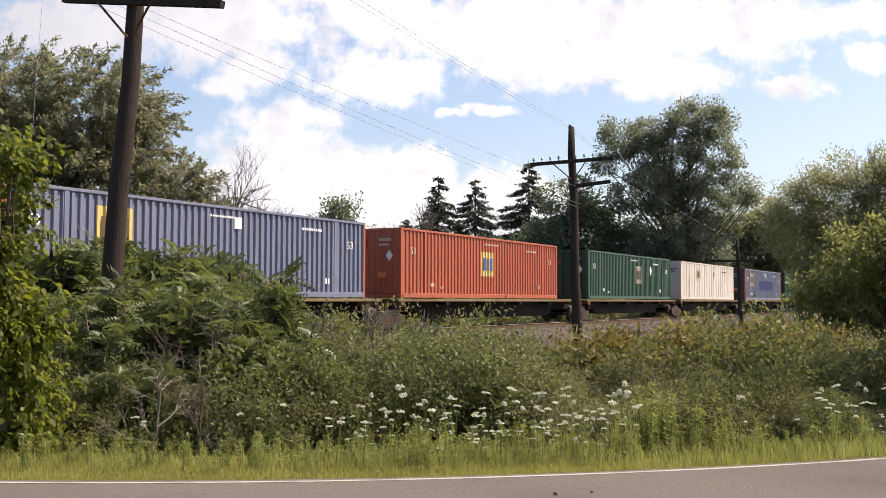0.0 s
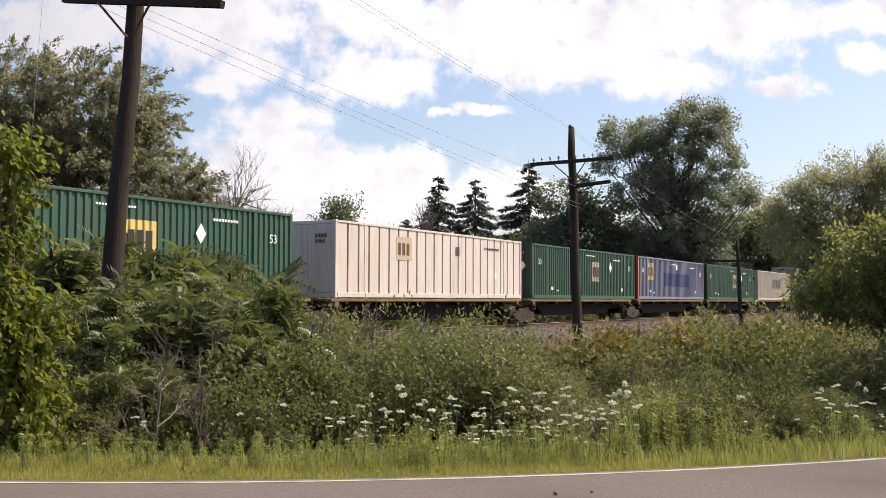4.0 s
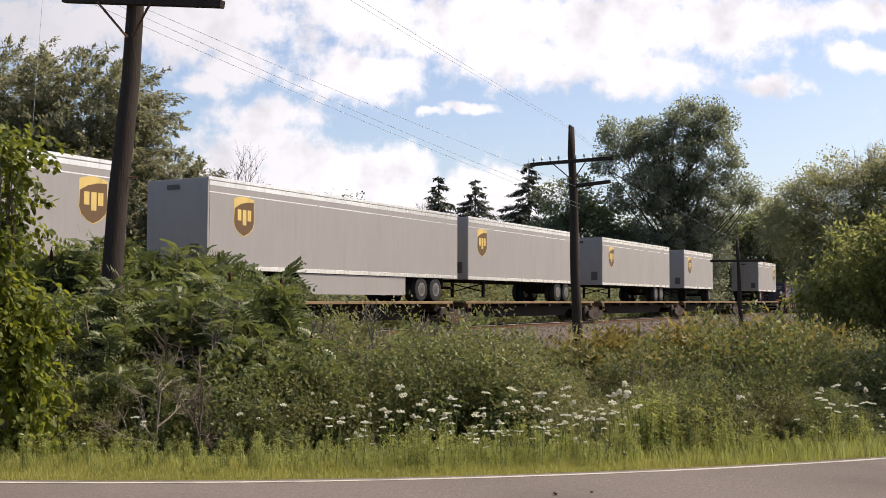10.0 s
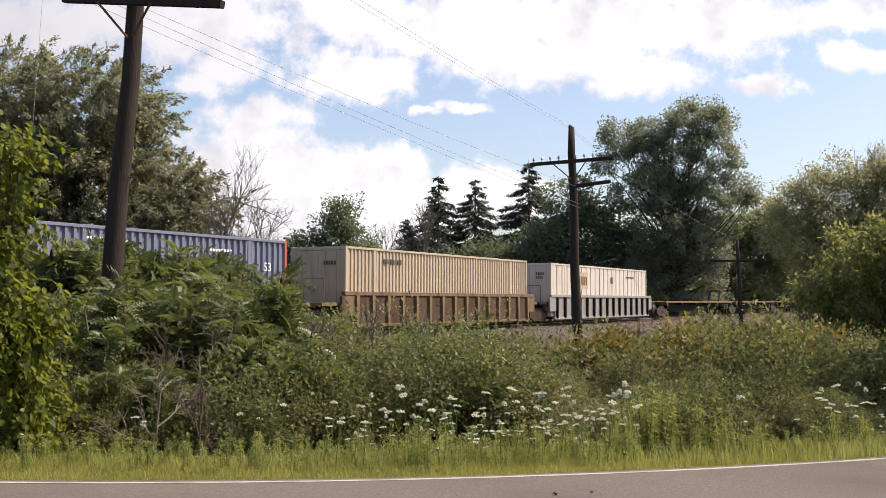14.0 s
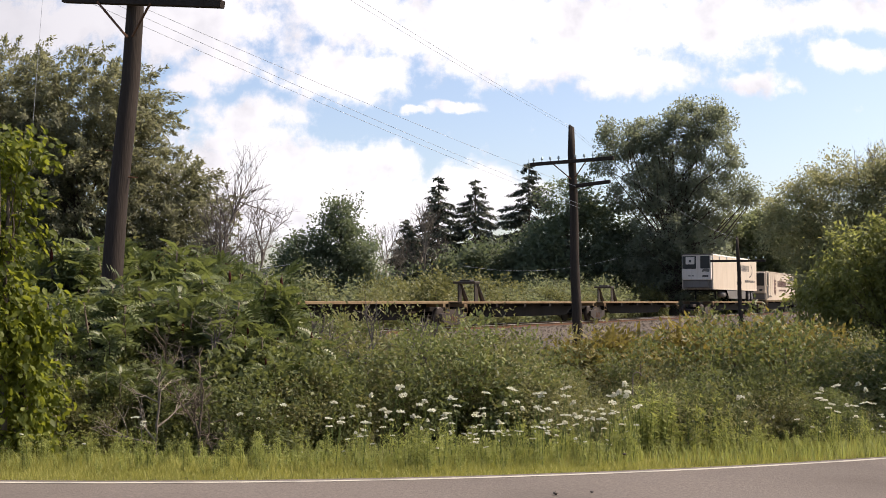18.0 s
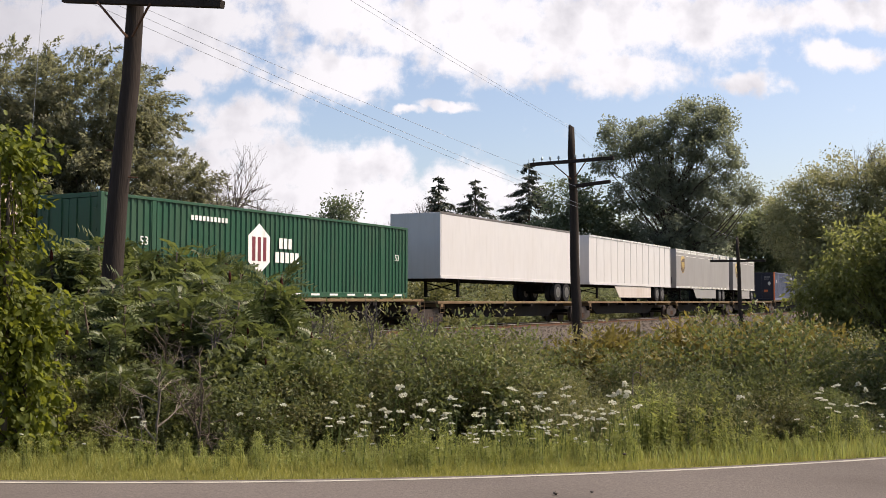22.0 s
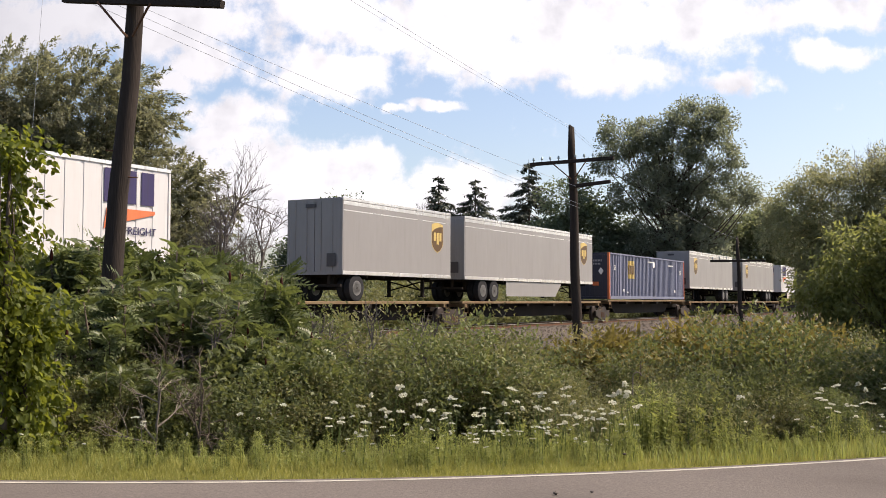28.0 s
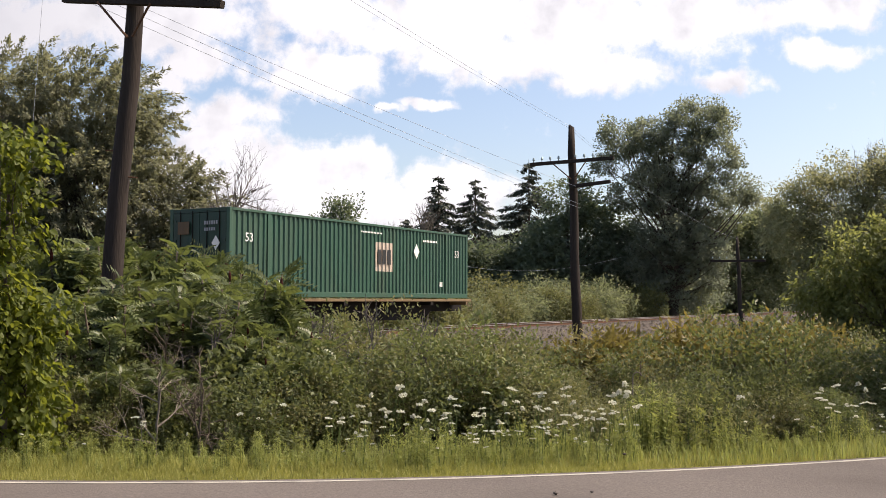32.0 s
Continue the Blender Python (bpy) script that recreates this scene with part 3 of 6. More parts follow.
def container(colour, label, length=16.15, height=2.9, style="rib", pitch=0.27, depth=0.05, post=None, end=None):
    root = new("shipping_container")
    end = end or colour
    post = post or colour
    c = 0.13
    for s, nm in ((-1, "side_wall"), (1, "side_wall")):
        pr = wall_profile(length - 2 * c, style, pitch, depth)
        y = s * (WIDE - 0.012)
        rows = [[(c + x, y - s * d, z) for x, d in pr] for z in (0.20, height - 0.09)]
        part(nm, Build().grid(rows if s < 0 else rows[::-1]), colour, root)
        if style == "plate" and s < 0 and depth > 0.02:
            n = max(1, round((length - 2 * c) / pitch))
            seam = Build().plate([(0, 0.2), (0.085, 0.2), (0.085, height - 0.1), (0, height - 0.1)], 0.004).mesh("panel_seam", P_SEAM)
            for i in range(n):
                part("panel_seam", seam, None, root, at=pose(c + (i + 1) * (length - 2 * c) / n - 0.098, y + depth - 0.003, 0))
        part("bottom_rail", Build().box(c, length - c, y - 0.03, y + 0.03, 0.02, 0.205, 0.008), colour, root)
        part("top_rail", Build().box(c, length - c, y - 0.03, y + 0.025, height - 0.10, height - 0.01, 0.008), colour, root)
        for x in (0, length - c):
            part("corner_post", Build().box(x, x + c, min(s * WIDE, s * (WIDE - 0.14)), max(s * WIDE, s * (WIDE - 0.14)), 0, height, 0.012), post, root)
        if length > 14:
            for x in (1.9, length - 2.05):
                part("lifting_post", Build().box(x, x + 0.16, y - 0.02, y + 0.02, -0.03, height - 0.01, 0.006), colour, root)
    part("roof", Build().grid([[(c + x, y, height - 0.03 - d * 0.5) for x, d in wall_profile(length - 2 * c, "rib", 0.6, 0.03)] for y in (-WIDE + 0.03, WIDE - 0.03)]), colour, root)
    part("floor", Build().box(0.1, length - 0.1, -WIDE + 0.05, WIDE - 0.05, 0.06, 0.16), P_DARK, root)
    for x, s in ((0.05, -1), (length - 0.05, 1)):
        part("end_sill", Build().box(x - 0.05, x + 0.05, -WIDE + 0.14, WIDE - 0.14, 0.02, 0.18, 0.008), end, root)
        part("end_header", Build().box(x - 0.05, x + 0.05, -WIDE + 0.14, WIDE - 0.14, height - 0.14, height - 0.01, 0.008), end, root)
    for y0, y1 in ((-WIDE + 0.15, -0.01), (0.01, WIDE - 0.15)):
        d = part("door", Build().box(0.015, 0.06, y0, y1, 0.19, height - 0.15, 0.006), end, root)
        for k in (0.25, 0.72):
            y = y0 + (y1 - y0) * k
            part("lock_rod", Build().tube([(0.0, y, 0.1), (0.0, y, height - 0.08)], [0.018, 0.018], 6), P_DARK if end is P_GREEN_SHADED else end, d)
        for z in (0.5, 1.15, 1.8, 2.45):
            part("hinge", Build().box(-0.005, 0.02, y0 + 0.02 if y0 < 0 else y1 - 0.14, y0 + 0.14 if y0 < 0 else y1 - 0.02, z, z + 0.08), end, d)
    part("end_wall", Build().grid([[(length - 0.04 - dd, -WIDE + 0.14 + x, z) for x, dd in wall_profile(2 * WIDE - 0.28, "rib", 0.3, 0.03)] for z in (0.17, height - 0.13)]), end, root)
    return tagged(root, label, "shipping container", "containers on the train")


def road_wheel(parent, x, y, r=0.5):
    w = part("wheel", Build().tube([(0, -0.14, 0), (0, -0.12, 0), (0, 0.12, 0), (0, 0.14, 0)], [r * 0.86, r, r, r * 0.86], 20), RUBBER, parent, at=pose(x, y, r))
    part("rim", Build().tube([(0, -0.10, 0), (0, -0.150, 0), (0, -0.150, 0), (0, -0.07, 0), (0, -0.08, 0)], [r * 0.60, r * 0.57, r * 0.50, r * 0.42, r * 0.12], 16, cap=False), RIM, w)
    part("hub", Build().tube([(0, -0.05, 0), (0, -0.14, 0), (0, -0.15, 0)], [r * 0.30, r * 0.20, r * 0.10], 10), STEEL, w)
    return w


def trailer(colour, label, length, nose="front", height=2.9, z0=1.0, style="smooth", skirt=None, band=False, end=None, panel_pitch=0.0, bogie=2, rail=None, skirt_paint=None):
    """A box trailer without tractor. Its base is the deck; nose 'front' leads, 'rear' trails."""
    root = new("box_trailer")
    end = end or colour
    top = z0 + height

    def X(x):
        return x if nose == "front" else length - x

    def seg(x0, x1):
        return (min(X(x0), X(x1)), max(X(x0), X(x1)))

    for s in (-1, 1):
        y = s * (WIDE - 0.01)
        if panel_pitch:
            pr = wall_profile(length - 0.16, "plate", panel_pitch, 0.018)
            rows = [[(0.08 + x, y - s * d, z) for x, d in pr] for z in (z0 + 0.14, top - 0.10)]
            part("side_wall", Build().grid(rows if s < 0 else rows[::-1]), colour, root)
        else:
            part("side_wall", Build().box(0.08, length - 0.08, y - 0.02, y + 0.006, z0 + 0.14, top - 0.1), colour, root)
        part("bottom_rail", Build().box(0.02, length - 0.02, y - 0.03, y + 0.018, z0, z0 + 0.145, 0.008), P_SILVER if band else colour, root)
        part("top_rail", Build().box(0.02, length - 0.02, y - 0.03, y + 0.018, top - 0.11, top, 0.012), rail or P_SILVER, root)
        for x in (0.0, length - 0.09):
            part("corner_post", Build().box(x, x + 0.09, min(s * WIDE, s * (WIDE - 0.1)), max(s * WIDE, s * (WIDE - 0.1)), z0, top - 0.01, 0.012), P_GREY if band else colour, root)
    if band:
        part("upper_band", Build().box(0.06, length - 0.06, -WIDE - 0.012, -WIDE + 0.01, top - 0.27, top - 0.13, 0.004), P_SILVER, root, "bright polished aluminium band")
        part("trim_strip", Build().box(0.06, length - 0.06, -WIDE - 0.012, -WIDE + 0.01, top - 0.50, top - 0.46, 0.004), P_SILVER, root)
    n = int(length / 0.62)
    dash_mesh = Build().plate([(0, 0), (0.24, 0), (0.24, 0.055), (0, 0.055)], 0.004).mesh("reflective_dash", P_MAROON if band else P_MARK)
    for i in range(n):
        part("reflective_dash", dash_mesh, None, root, at=pose(0.2 + i * (length - 0.5) / n, -WIDE - 0.009, z0 + 0.05))
    part("roof", Build().box(0.03, length - 0.03, -WIDE + 0.02, WIDE - 0.02, top - 0.05, top - 0.015), P_GREY, root)
    part("floor", Build().box(0.03, length - 0.03, -WIDE + 0.03, WIDE - 0.03, z0 + 0.02, z0 + 0.12), P_DARK, root)
    for i in range(int(length / 1.2)):
        part("cross_member", Build().box(0.5 + i * 1.2, 0.58 + i * 1.2, -WIDE + 0.05, WIDE - 0.05, z0 - 0.10, z0 + 0.02), P_DARK, root)
    # nose wall and rear doors
    a, c = seg(0.0, 0.05)
    part("nose_wall", Build().box(a, c, -WIDE + 0.09, WIDE - 0.09, z0, top - 0.03, 0.01), end, root)
    for y0, y1 in ((-WIDE + 0.1, -0.012), (0.012, WIDE - 0.1)):
        a, c = seg(length - 0.05, length - 0.005)
        d = part("door", Build().box(a, c, y0, y1, z0 + 0.12, top - 0.12, 0.008), end, root)
        for k in (0.3, 0.75):
            y = y0 + (y1 - y0) * k
            part("lock_rod", Build().tube([(X(length + 0.012), y, z0 + 0.1), (X(length + 0.012), y, top - 0.1)], [0.016, 0.016], 6), P_GREY if band else P_SILVER, d)
    a, c = seg(length - 0.06, length)
    part("door_frame", Build().box(a, c, -WIDE + 0.1, WIDE - 0.1, top - 0.12, top - 0.01).box(a, c, -WIDE + 0.1, WIDE - 0.1, z0, z0 + 0.12), P_GREY if band else end, root)
    a, c = seg(length - 0.25, length - 0.12)
    part("rear_guard", Build().box(a, c, -1.1, 1.1, z0 - 0.45, z0 - 0.35).box(a, c, -0.62, -0.52, z0 - 0.4, z0 + 0.05).box(a, c, 0.52, 0.62, z0 - 0.4, z0 + 0.05), P_DARK, root)
    # running gear
    axles = [length - 1.9, length - 3.1] if bogie == 2 else [length - 1.0]
    for ax in axles:
        part("axle", Build().tube([(X(ax), -1.1, 0.5), (X(ax), 1.1, 0.5)], [0.07, 0.07], 8), P_DARK, root)
        for y in (-1.13, -0.80, 0.80, 1.13):
            road_wheel(root, X(ax), y)
    a, c = seg(min(axles) - 0.7, max(axles) + 0.6)
    part("bogie_frame", Build().box(a, c, -0.62, -0.5, 0.55, z0).box(a, c, 0.5, 0.62, 0.55, z0), P_DARK, root)
    gx0 = 2.4 if length > 10 else 1.7
    for y in (-0.85, 0.85):
        part("landing_leg", Build().box(X(gx0) - 0.07, X(gx0) + 0.07, y - 0.06, y + 0.06, 0.22, z0, 0.01).box(X(gx0) - 0.14, X(gx0) + 0.14, y - 0.13, y + 0.13, 0.18, 0.22), P_DARK, root)
    part("leg_brace", Build().tube([(X(gx0), -0.85, 0.45), (X(gx0), 0.85, 0.85)], [0.03, 0.03], 5).tube([(X(gx0), 0.85, 0.45), (X(gx0), -0.85, 0.85)], [0.03, 0.03], 5).tube([(X(gx0), -0.85, 0.4), (X(gx0 + 0.9), -0.5, z0)], [0.03, 0.03], 5), P_DARK, root)
    if skirt:
        sk0, sk1 = skirt
        x0, x1 = X(sk0), X(sk1)
        z1 = z0 - 0.02
        slope = 0.9 if length > 10 else 0.15
        if x0 < x1:
            pts = [(x0 + slope, 0.25), (x1, 0.25), (x1, z1), (x0, z1)]
        else:
            pts = [(x1, 0.25), (x0 - slope, 0.25), (x0, z1), (x1, z1)]
        part("side_skirt", Build().plate(pts, 0.02), skirt_paint or (P_WHITE if not band else P_GREY), root, "aerodynamic side skirt panel", at=pose(0, -WIDE + 0.05, 0))
    return tagged(root, label, "trailer", "trailers on the train")


def bogie_part(parent, x):
    """A four-wheel truck as parts of a wagon."""
    for s in (-1, 1):
        y = s * 1.0
        f = part("side_frame", Build().plate([(-1.15, 0.30), (-0.95, 0.28), (-0.55, 0.12), (0.55, 0.12), (0.95, 0.28), (1.15, 0.30), (1.15, 0.62), (0.6, 0.66), (0.35, 0.82), (-0.35, 0.82), (-0.6, 0.66), (-1.15, 0.62)], 0.14), STEEL, parent, at=pose(x, y + 0.07, 0))
        for k in (-0.2, 0.0, 0.2):
            part("spring", Build().tube([(k, -0.1, 0.22), (k, -0.1, 0.5)], [0.07, 0.07], 8), RUST, f)
    for dx in (-0.88, 0.88):
        part("wheelset", Build().tube([(dx, -1.05, 0.46), (dx, 1.05, 0.46)], [0.08, 0.08], 8).tube([(dx, -0.83, 0.46), (dx, -0.80, 0.46), (dx, -0.70, 0.46), (dx, -0.69, 0.46)], [0.42, 0.46, 0.46, 0.5], 22).tube([(dx, 0.69, 0.46), (dx, 0.70, 0.46), (dx, 0.80, 0.46), (dx, 0.83, 0.46)], [0.5, 0.46, 0.46, 0.42], 22), STEEL, parent, at=pose(x, 0, 0))
    part("bolster", Build().box(x - 0.2, x + 0.2, -1.0, 1.0, 0.5, 0.70, 0.02), P_DARK, parent)


DECK = 1.17


def spine_wagon(length, label, hitch=None, DECK=DECK):
    root = new("flat_wagon")
    part("centre_sill", Build().box(-0.6, length + 0.6, -0.42, 0.42, 0.72, DECK - 0.06, 0.02).box(2.6, length - 2.6, -0.34, 0.34, 0.45, 0.72, 0.02), P_DARK, root)
    for s in (-1, 1):
        y = s * (WIDE - 0.09)
        part("side_sill", Build().box(0.05, length - 0.05, y - 0.08, y + 0.08, DECK - 0.11, DECK, 0.012), P_WAGON, root, "rust-stained yellow-brown side sill")
        if s < 0:
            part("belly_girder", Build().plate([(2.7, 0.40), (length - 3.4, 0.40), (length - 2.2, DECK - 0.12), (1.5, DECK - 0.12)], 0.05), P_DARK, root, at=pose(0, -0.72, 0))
    for i in range(6):
        x = 0.4 + (length - 0.8) * i / 5
        part("cross_bearer", Build().box(x - 0.12, x + 0.12, -WIDE + 0.02, WIDE - 0.02, DECK - 0.26, DECK - 0.10), P_WAGON if i in (0, 5) else P_DARK, root)
    part("deck", Build().box(0.1, length - 0.1, -WIDE + 0.16, WIDE - 0.16, DECK - 0.08, DECK - 0.02), P_WAGON, root, "worn steel deck")
    bogie_part(root, -0.3)
    part("coupler", Build().box(-1.5, -0.6, -0.12, 0.12, 0.70, 0.92, 0.02), STEEL, root)
    for x in (0.2, length - 0.35):
        part("grab_iron", Build().tube([(x, -WIDE + 0.0, DECK - 0.55), (x, -WIDE + 0.0, DECK - 0.1)], [0.014, 0.014], 5).tube([(x + 0.35, -WIDE, DECK - 0.55), (x + 0.35, -WIDE, DECK - 0.1)], [0.014, 0.014], 5).tube([(x, -WIDE, DECK - 0.5), (x + 0.35, -WIDE, DECK - 0.5)], [0.014, 0.014], 5).tube([(x, -WIDE, DECK - 0.3), (x + 0.35, -WIDE, DECK - 0.3)], [0.014, 0.014], 5), P_WAGON, root)
    if hitch is not None:
        x, flip = hitch
        k = -1 if flip else 1
        h = part("trailer_hitch", Build().box(x - 0.30, x + 0.24, -0.6, 0.6, DECK + 0.84, DECK + 0.96, 0.02), P_HITCH, root, "dark rusty trailer hitch stand")
        for y in (-0.48, 0.42):
            part("hitch_leg", Build().plate([(x - 0.16, DECK - 0.05), (x + 0.16, DECK - 0.05), (x + 0.16, DECK + 0.86), (x - 0.16, DECK + 0.86)], 0.06), P_HITCH, h, at=pose(0, y, 0))
            part("hitch_strut", Build().tube([(x + k * 0.72, y - 0.03, DECK - 0.05), (x + k * 0.1, y - 0.03, DECK + 0.82)], [0.13, 0.09], 6), P_HITCH, h)
        part("hitch_head", Build().box(x - 0.2, x + 0.2, -0.3, 0.3, DECK + 0.94, DECK + 1.04, 0.03), P_HITCH, h)
    return tagged(root, label, "railway wagon", "wagons of the train")


def well_wagon(length, label, paint_, end_paint):
    root = new("well_wagon")
    for s in (-1, 1):
        y = s * (WIDE + 0.09)
        part("well_side", Build().box(1.1, length - 1.1, y - 0.03, y + 0.03, 0.24, 1.40), P_WELL_PLATE if paint_ is P_WELL else paint_, root)
        for x0, x1 in ((0.35, 1.2), (length - 1.2, length - 0.35)):
            part("end_post", Build().box(x0, x1, y - 0.06, y + 0.06, 0.62, 1.38, 0.02), paint_, root)
        part("top_chord", Build().box(0.5, length - 0.5, y - 0.08, y + 0.08, 1.38, 1.54, 0.015), paint_, root)
        part("bottom_chord", Build().box(1.0, length - 1.0, y - 0.08, y + 0.08, 0.18, 0.30, 0.015), paint_, root)
        n = 15
        st = Build().plate([(-0.06, 0.28), (0.06, 0.28), (0.10, 1.39), (-0.10, 1.39)], 0.11).mesh("stiffener", end_paint)
        for i in range(n):
            part("stiffener", st, None, root, at=pose(1.3 + (length - 2.6) * i / (n - 1), y - 0.03 if s < 0 else y + 0.14, 0))
    part("well_floor", Build().box(1.0, length - 1.0, -WIDE, WIDE, 0.2, 0.28), P_DARK, root)
    for x0, x1 in ((-0.7, 1.1), (length - 1.1, length + 0.3)):
        part("end_platform", Build().box(x0, x1, -WIDE, WIDE, 1.0, 1.12, 0.01).box(x0, x1, -0.4, 0.4, 0.7, 1.0), end_paint, root)
        part("handrail", Build().tube([(x0 + 0.1, -WIDE, 1.1), (x0 + 0.1, -WIDE, 2.0), (x0 + 0.1, -0.4, 2.0), (x0 + 0.1, -0.4, 1.1)], [0.02] * 4, 6), end_paint, root)
    bogie_part(root, -0.3)
    return tagged(root, label, "railway wagon", "wagons of the train")


RIDES = []          # (thing, metres along the train, height over the rails)


def ride(ob, s, z):
    RIDES.append((ob, s, z))
    ob.matrix_basis = TRACK @ pose(s, 0, z)
    return ob


SIDE = -WIDE - 0.004


def emp_marks(c, x, panel_mat, ink, width=1.5, pitch=0.27, depth=0.05, z=1.05):
    pn = decal(c, "rib", pitch, depth, 16.15, panel_mat, x, z, width, 1.15, "emblem_panel", "square emblem panel with dark bars")
    word(pn, ink, 0.14, z + 0.28, width - 0.26, 0.58, 3, SIDE - 0.002)


def small_marks(c, length, mark):
    for x, z in ((0.95, 1.95), (length - 1.05, 1.95)):
        lettering("53", 0.42, mark, c, pose(x, SIDE, z))
    bars(c, mark, length - 4.0, 2.38, 1.2, 0.085, 9, SIDE)
    bars(c, mark, length * 0.5 - 0.6, 2.52, 1.5, 0.06, 14, SIDE)
    bars(c, mark, 2.4, 0.50, 0.35, 0.16, 3, SIDE)
    bars(c, mark, length - 2.6, 0.50, 0.3, 0.2, 2, SIDE)
    bars(c, mark, 3.2, 0.42, 0.3, 0.09, 4, SIDE)


def end_marks(c, mark, logo=None):
    if logo:
        on_end(c, panel(c, logo, 0.4, 2.05, 0.5, 0.42, 0, "emblem_panel"))
    on_end(c, bars(c, mark, 1.55, 2.35, 0.6, 0.12, 6, 0))
    on_end(c, bars(c, mark, 1.55, 2.15, 0.5, 0.10, 5, 0))
    k = lettering("53", 0.3, mark, c, pose(0.5, 0, 1.45))
    k.matrix_basis = pose(-0.05, WIDE - 0.5, 1.45) @ END @ pose(0, 0, 0, 90, 0, 0)
    on_end(c, diamond(c, 2.05, 1.75, 0.24, 0))
    on_end(c, panel(c, P_ORANGE if mark is not P_INK else mark, 1.5, 0.85, 0.4, 0.24, 0, "sticker"))


C_Z = 1.30
LABEL_GREEN = "green corrugated steel container on a flat wagon"


def green_box(s, gold=False):
    # the ends take the green with shade painted in
    c = container(P_GREEN, LABEL_GREEN, pitch=0.27, end=P_GREEN_SHADED)
    emp_marks(c, 8.5, P_YELLOW if gold else P_CREAM, P_BLACK, 1.3)
    diamond(c, 11.6, 1.95, 0.32, SIDE)
    small_marks(c, 16.15, P_MARK)
    end_marks(c, P_DULL, P_BROWN)
    return ride(c, s, C_Z)


def white_box(s, z=C_Z, label="dirty white plate-sided container on a flat wagon"):
    c = container(P_WHITE, label, style="plate", pitch=0.72, depth=0.055)
    pn = panel(c, P_TAN, 4.2, 1.55, 1.2, 0.95, SIDE, "emblem_panel", "faded tan emblem panel")
    bars(pn, P_BROWN, 0.12, 0.2, 1.0, 0.5, 3, -0.006)
    diamond(c, 13.2, 1.1, 0.22, SIDE)
    bars(c, P_INK, 12.0, 2.3, 1.6, 0.10, 10, SIDE)
    bars(c, P_INK, 9.2, 1.9, 0.4, 0.4, 3, SIDE)
    on_end(c, bars(c, P_INK, 1.7, 2.25, 0.55, 0.14, 4, 0))
    on_end(c, bars(c, P_INK, 1.7, 2.05, 0.45, 0.12, 4, 0))
    return ride(c, s, z)


def blue_box(s, z=C_Z, logo=True, big=None, post=P_ORANGE, paint_=None, logo_x=2.0, label="blue-grey corrugated container with orange corner posts"):
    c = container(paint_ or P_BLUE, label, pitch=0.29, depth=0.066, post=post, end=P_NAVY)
    if logo:
        emp_marks(c, logo_x, P_YELLOW, P_BROWN, 1.35, 0.29, 0.066, 1.35)
    if big:
        decal(c, "rib", 0.29, 0.066, 16.15, big, 5.8, 0.95, 6.2, 0.95, "colour_panel", "darker blue stripe panel")
    small_marks(c, 16.15, P_MARK)
    panel(c, P_MARK, 8.6, 2.2, 0.34, 0.36, SIDE, "sticker")
    end_marks(c, P_DULL, None)
    return ride(c, s, z)


blue_box(16.45, logo_x=3.0, post=P_RED)
red = container(P_RED, "faded orange-red corrugated container on a flat wagon", pitch=0.30, depth=0.05)
emp_marks(red, 7.2, P_YELLOW, P_ROYAL, 1.3, 0.30, 0.05)
small_marks(red, 16.15, P_CREAM)
end_marks(red, P_CREAM, P_BROWN)
ride(red, 35.21, C_Z)
green_box(56.04)
white_box(74.91)
blue_box(95.6, big=P_ROYAL, post=P_RED)
green_box(113.94, True)
white_box(132.66)
green_box(150.15)
blue_box(167.04, big=P_ROYAL, post=P_RED)
green_box(184.41, True)
swift = container(P_STONE, "stone-grey corrugated container with bold dark marking", pitch=0.27, depth=0.058)
word(swift, P_INK, 6.6, 1.25, 4.3, 0.85, 5, SIDE, 0.14)
bars(swift, P_TAN, 8.3, 0.85, 2.6, 0.22, 11, SIDE)
for i in range(4):
    on_end(swift, panel(swift, P_INK, 0.4 + i * 0.5, 1.9, 0.36, 0.34, 0, "emblem_bar"))
ride(swift, 202.80, C_Z)


def parcel(s, length, nose="front", logo_at=1.7, skirt=True, z=DECK, tall=2.9):
    t = trailer(P_GREY, "light grey parcel box trailer with a shield emblem" if length > 9 else "short grey parcel pup trailer with a shield emblem", length, nose, band=True, height=tall,
                skirt=(4.6, length - 4.4) if length > 14 and skirt else ((3.2, length - 2.0) if skirt else None), bogie=2 if length > 9 else 1)
    if logo_at is not None:
        x = logo_at if nose == "front" else length - logo_at
        shield(t, x, 1.0 + tall * 0.60, 1.2, SIDE - 0.004, P_BROWN, P_GOLD)
    on_end(t, panel(t, P_INK, 1.9, 1.3, 0.4, 0.5, 0, "sticker"))
    on_end(t, panel(t, P_INK, 0.9, 3.55, 0.5, 0.14, 0, "sticker"))
    return ride(t, s, z)


parcel(221.8, 16.0, skirt=True)
t = trailer(P_WHITE, "dusty white box trailer with faded markings", 14.66, skirt=None, height=2.92, rail=P_GREY_RAIL)
for x, z, w, h in ((0.9, 3.2, 0.36, 0.5), (1.5, 3.45, 1.0, 0.14), (1.5, 3.2, 0.9, 0.14), (1.2, 2.55, 0.9, 0.12)):
    panel(t, P_MAROON, x, z, w, h, SIDE - 0.008, "marking")
on_end(t, bars(t, P_INK, 0.5, 3.2, 1.2, 0.25, 5, 0))
on_end(t, panel(t, P_INK, 0.6, 1.25, 0.6, 0.6, 0, "sticker"))
ride(t, 240.24, DECK)
parcel(258.9, 8.4, logo_at=1.3, skirt=False)
parcel(268.0, 8.3, "rear", logo_at=1.2, skirt=False)
parcel(279.6, 16.2)
parcel(296.8, 13.6, skirt=False, logo_at=1.4)
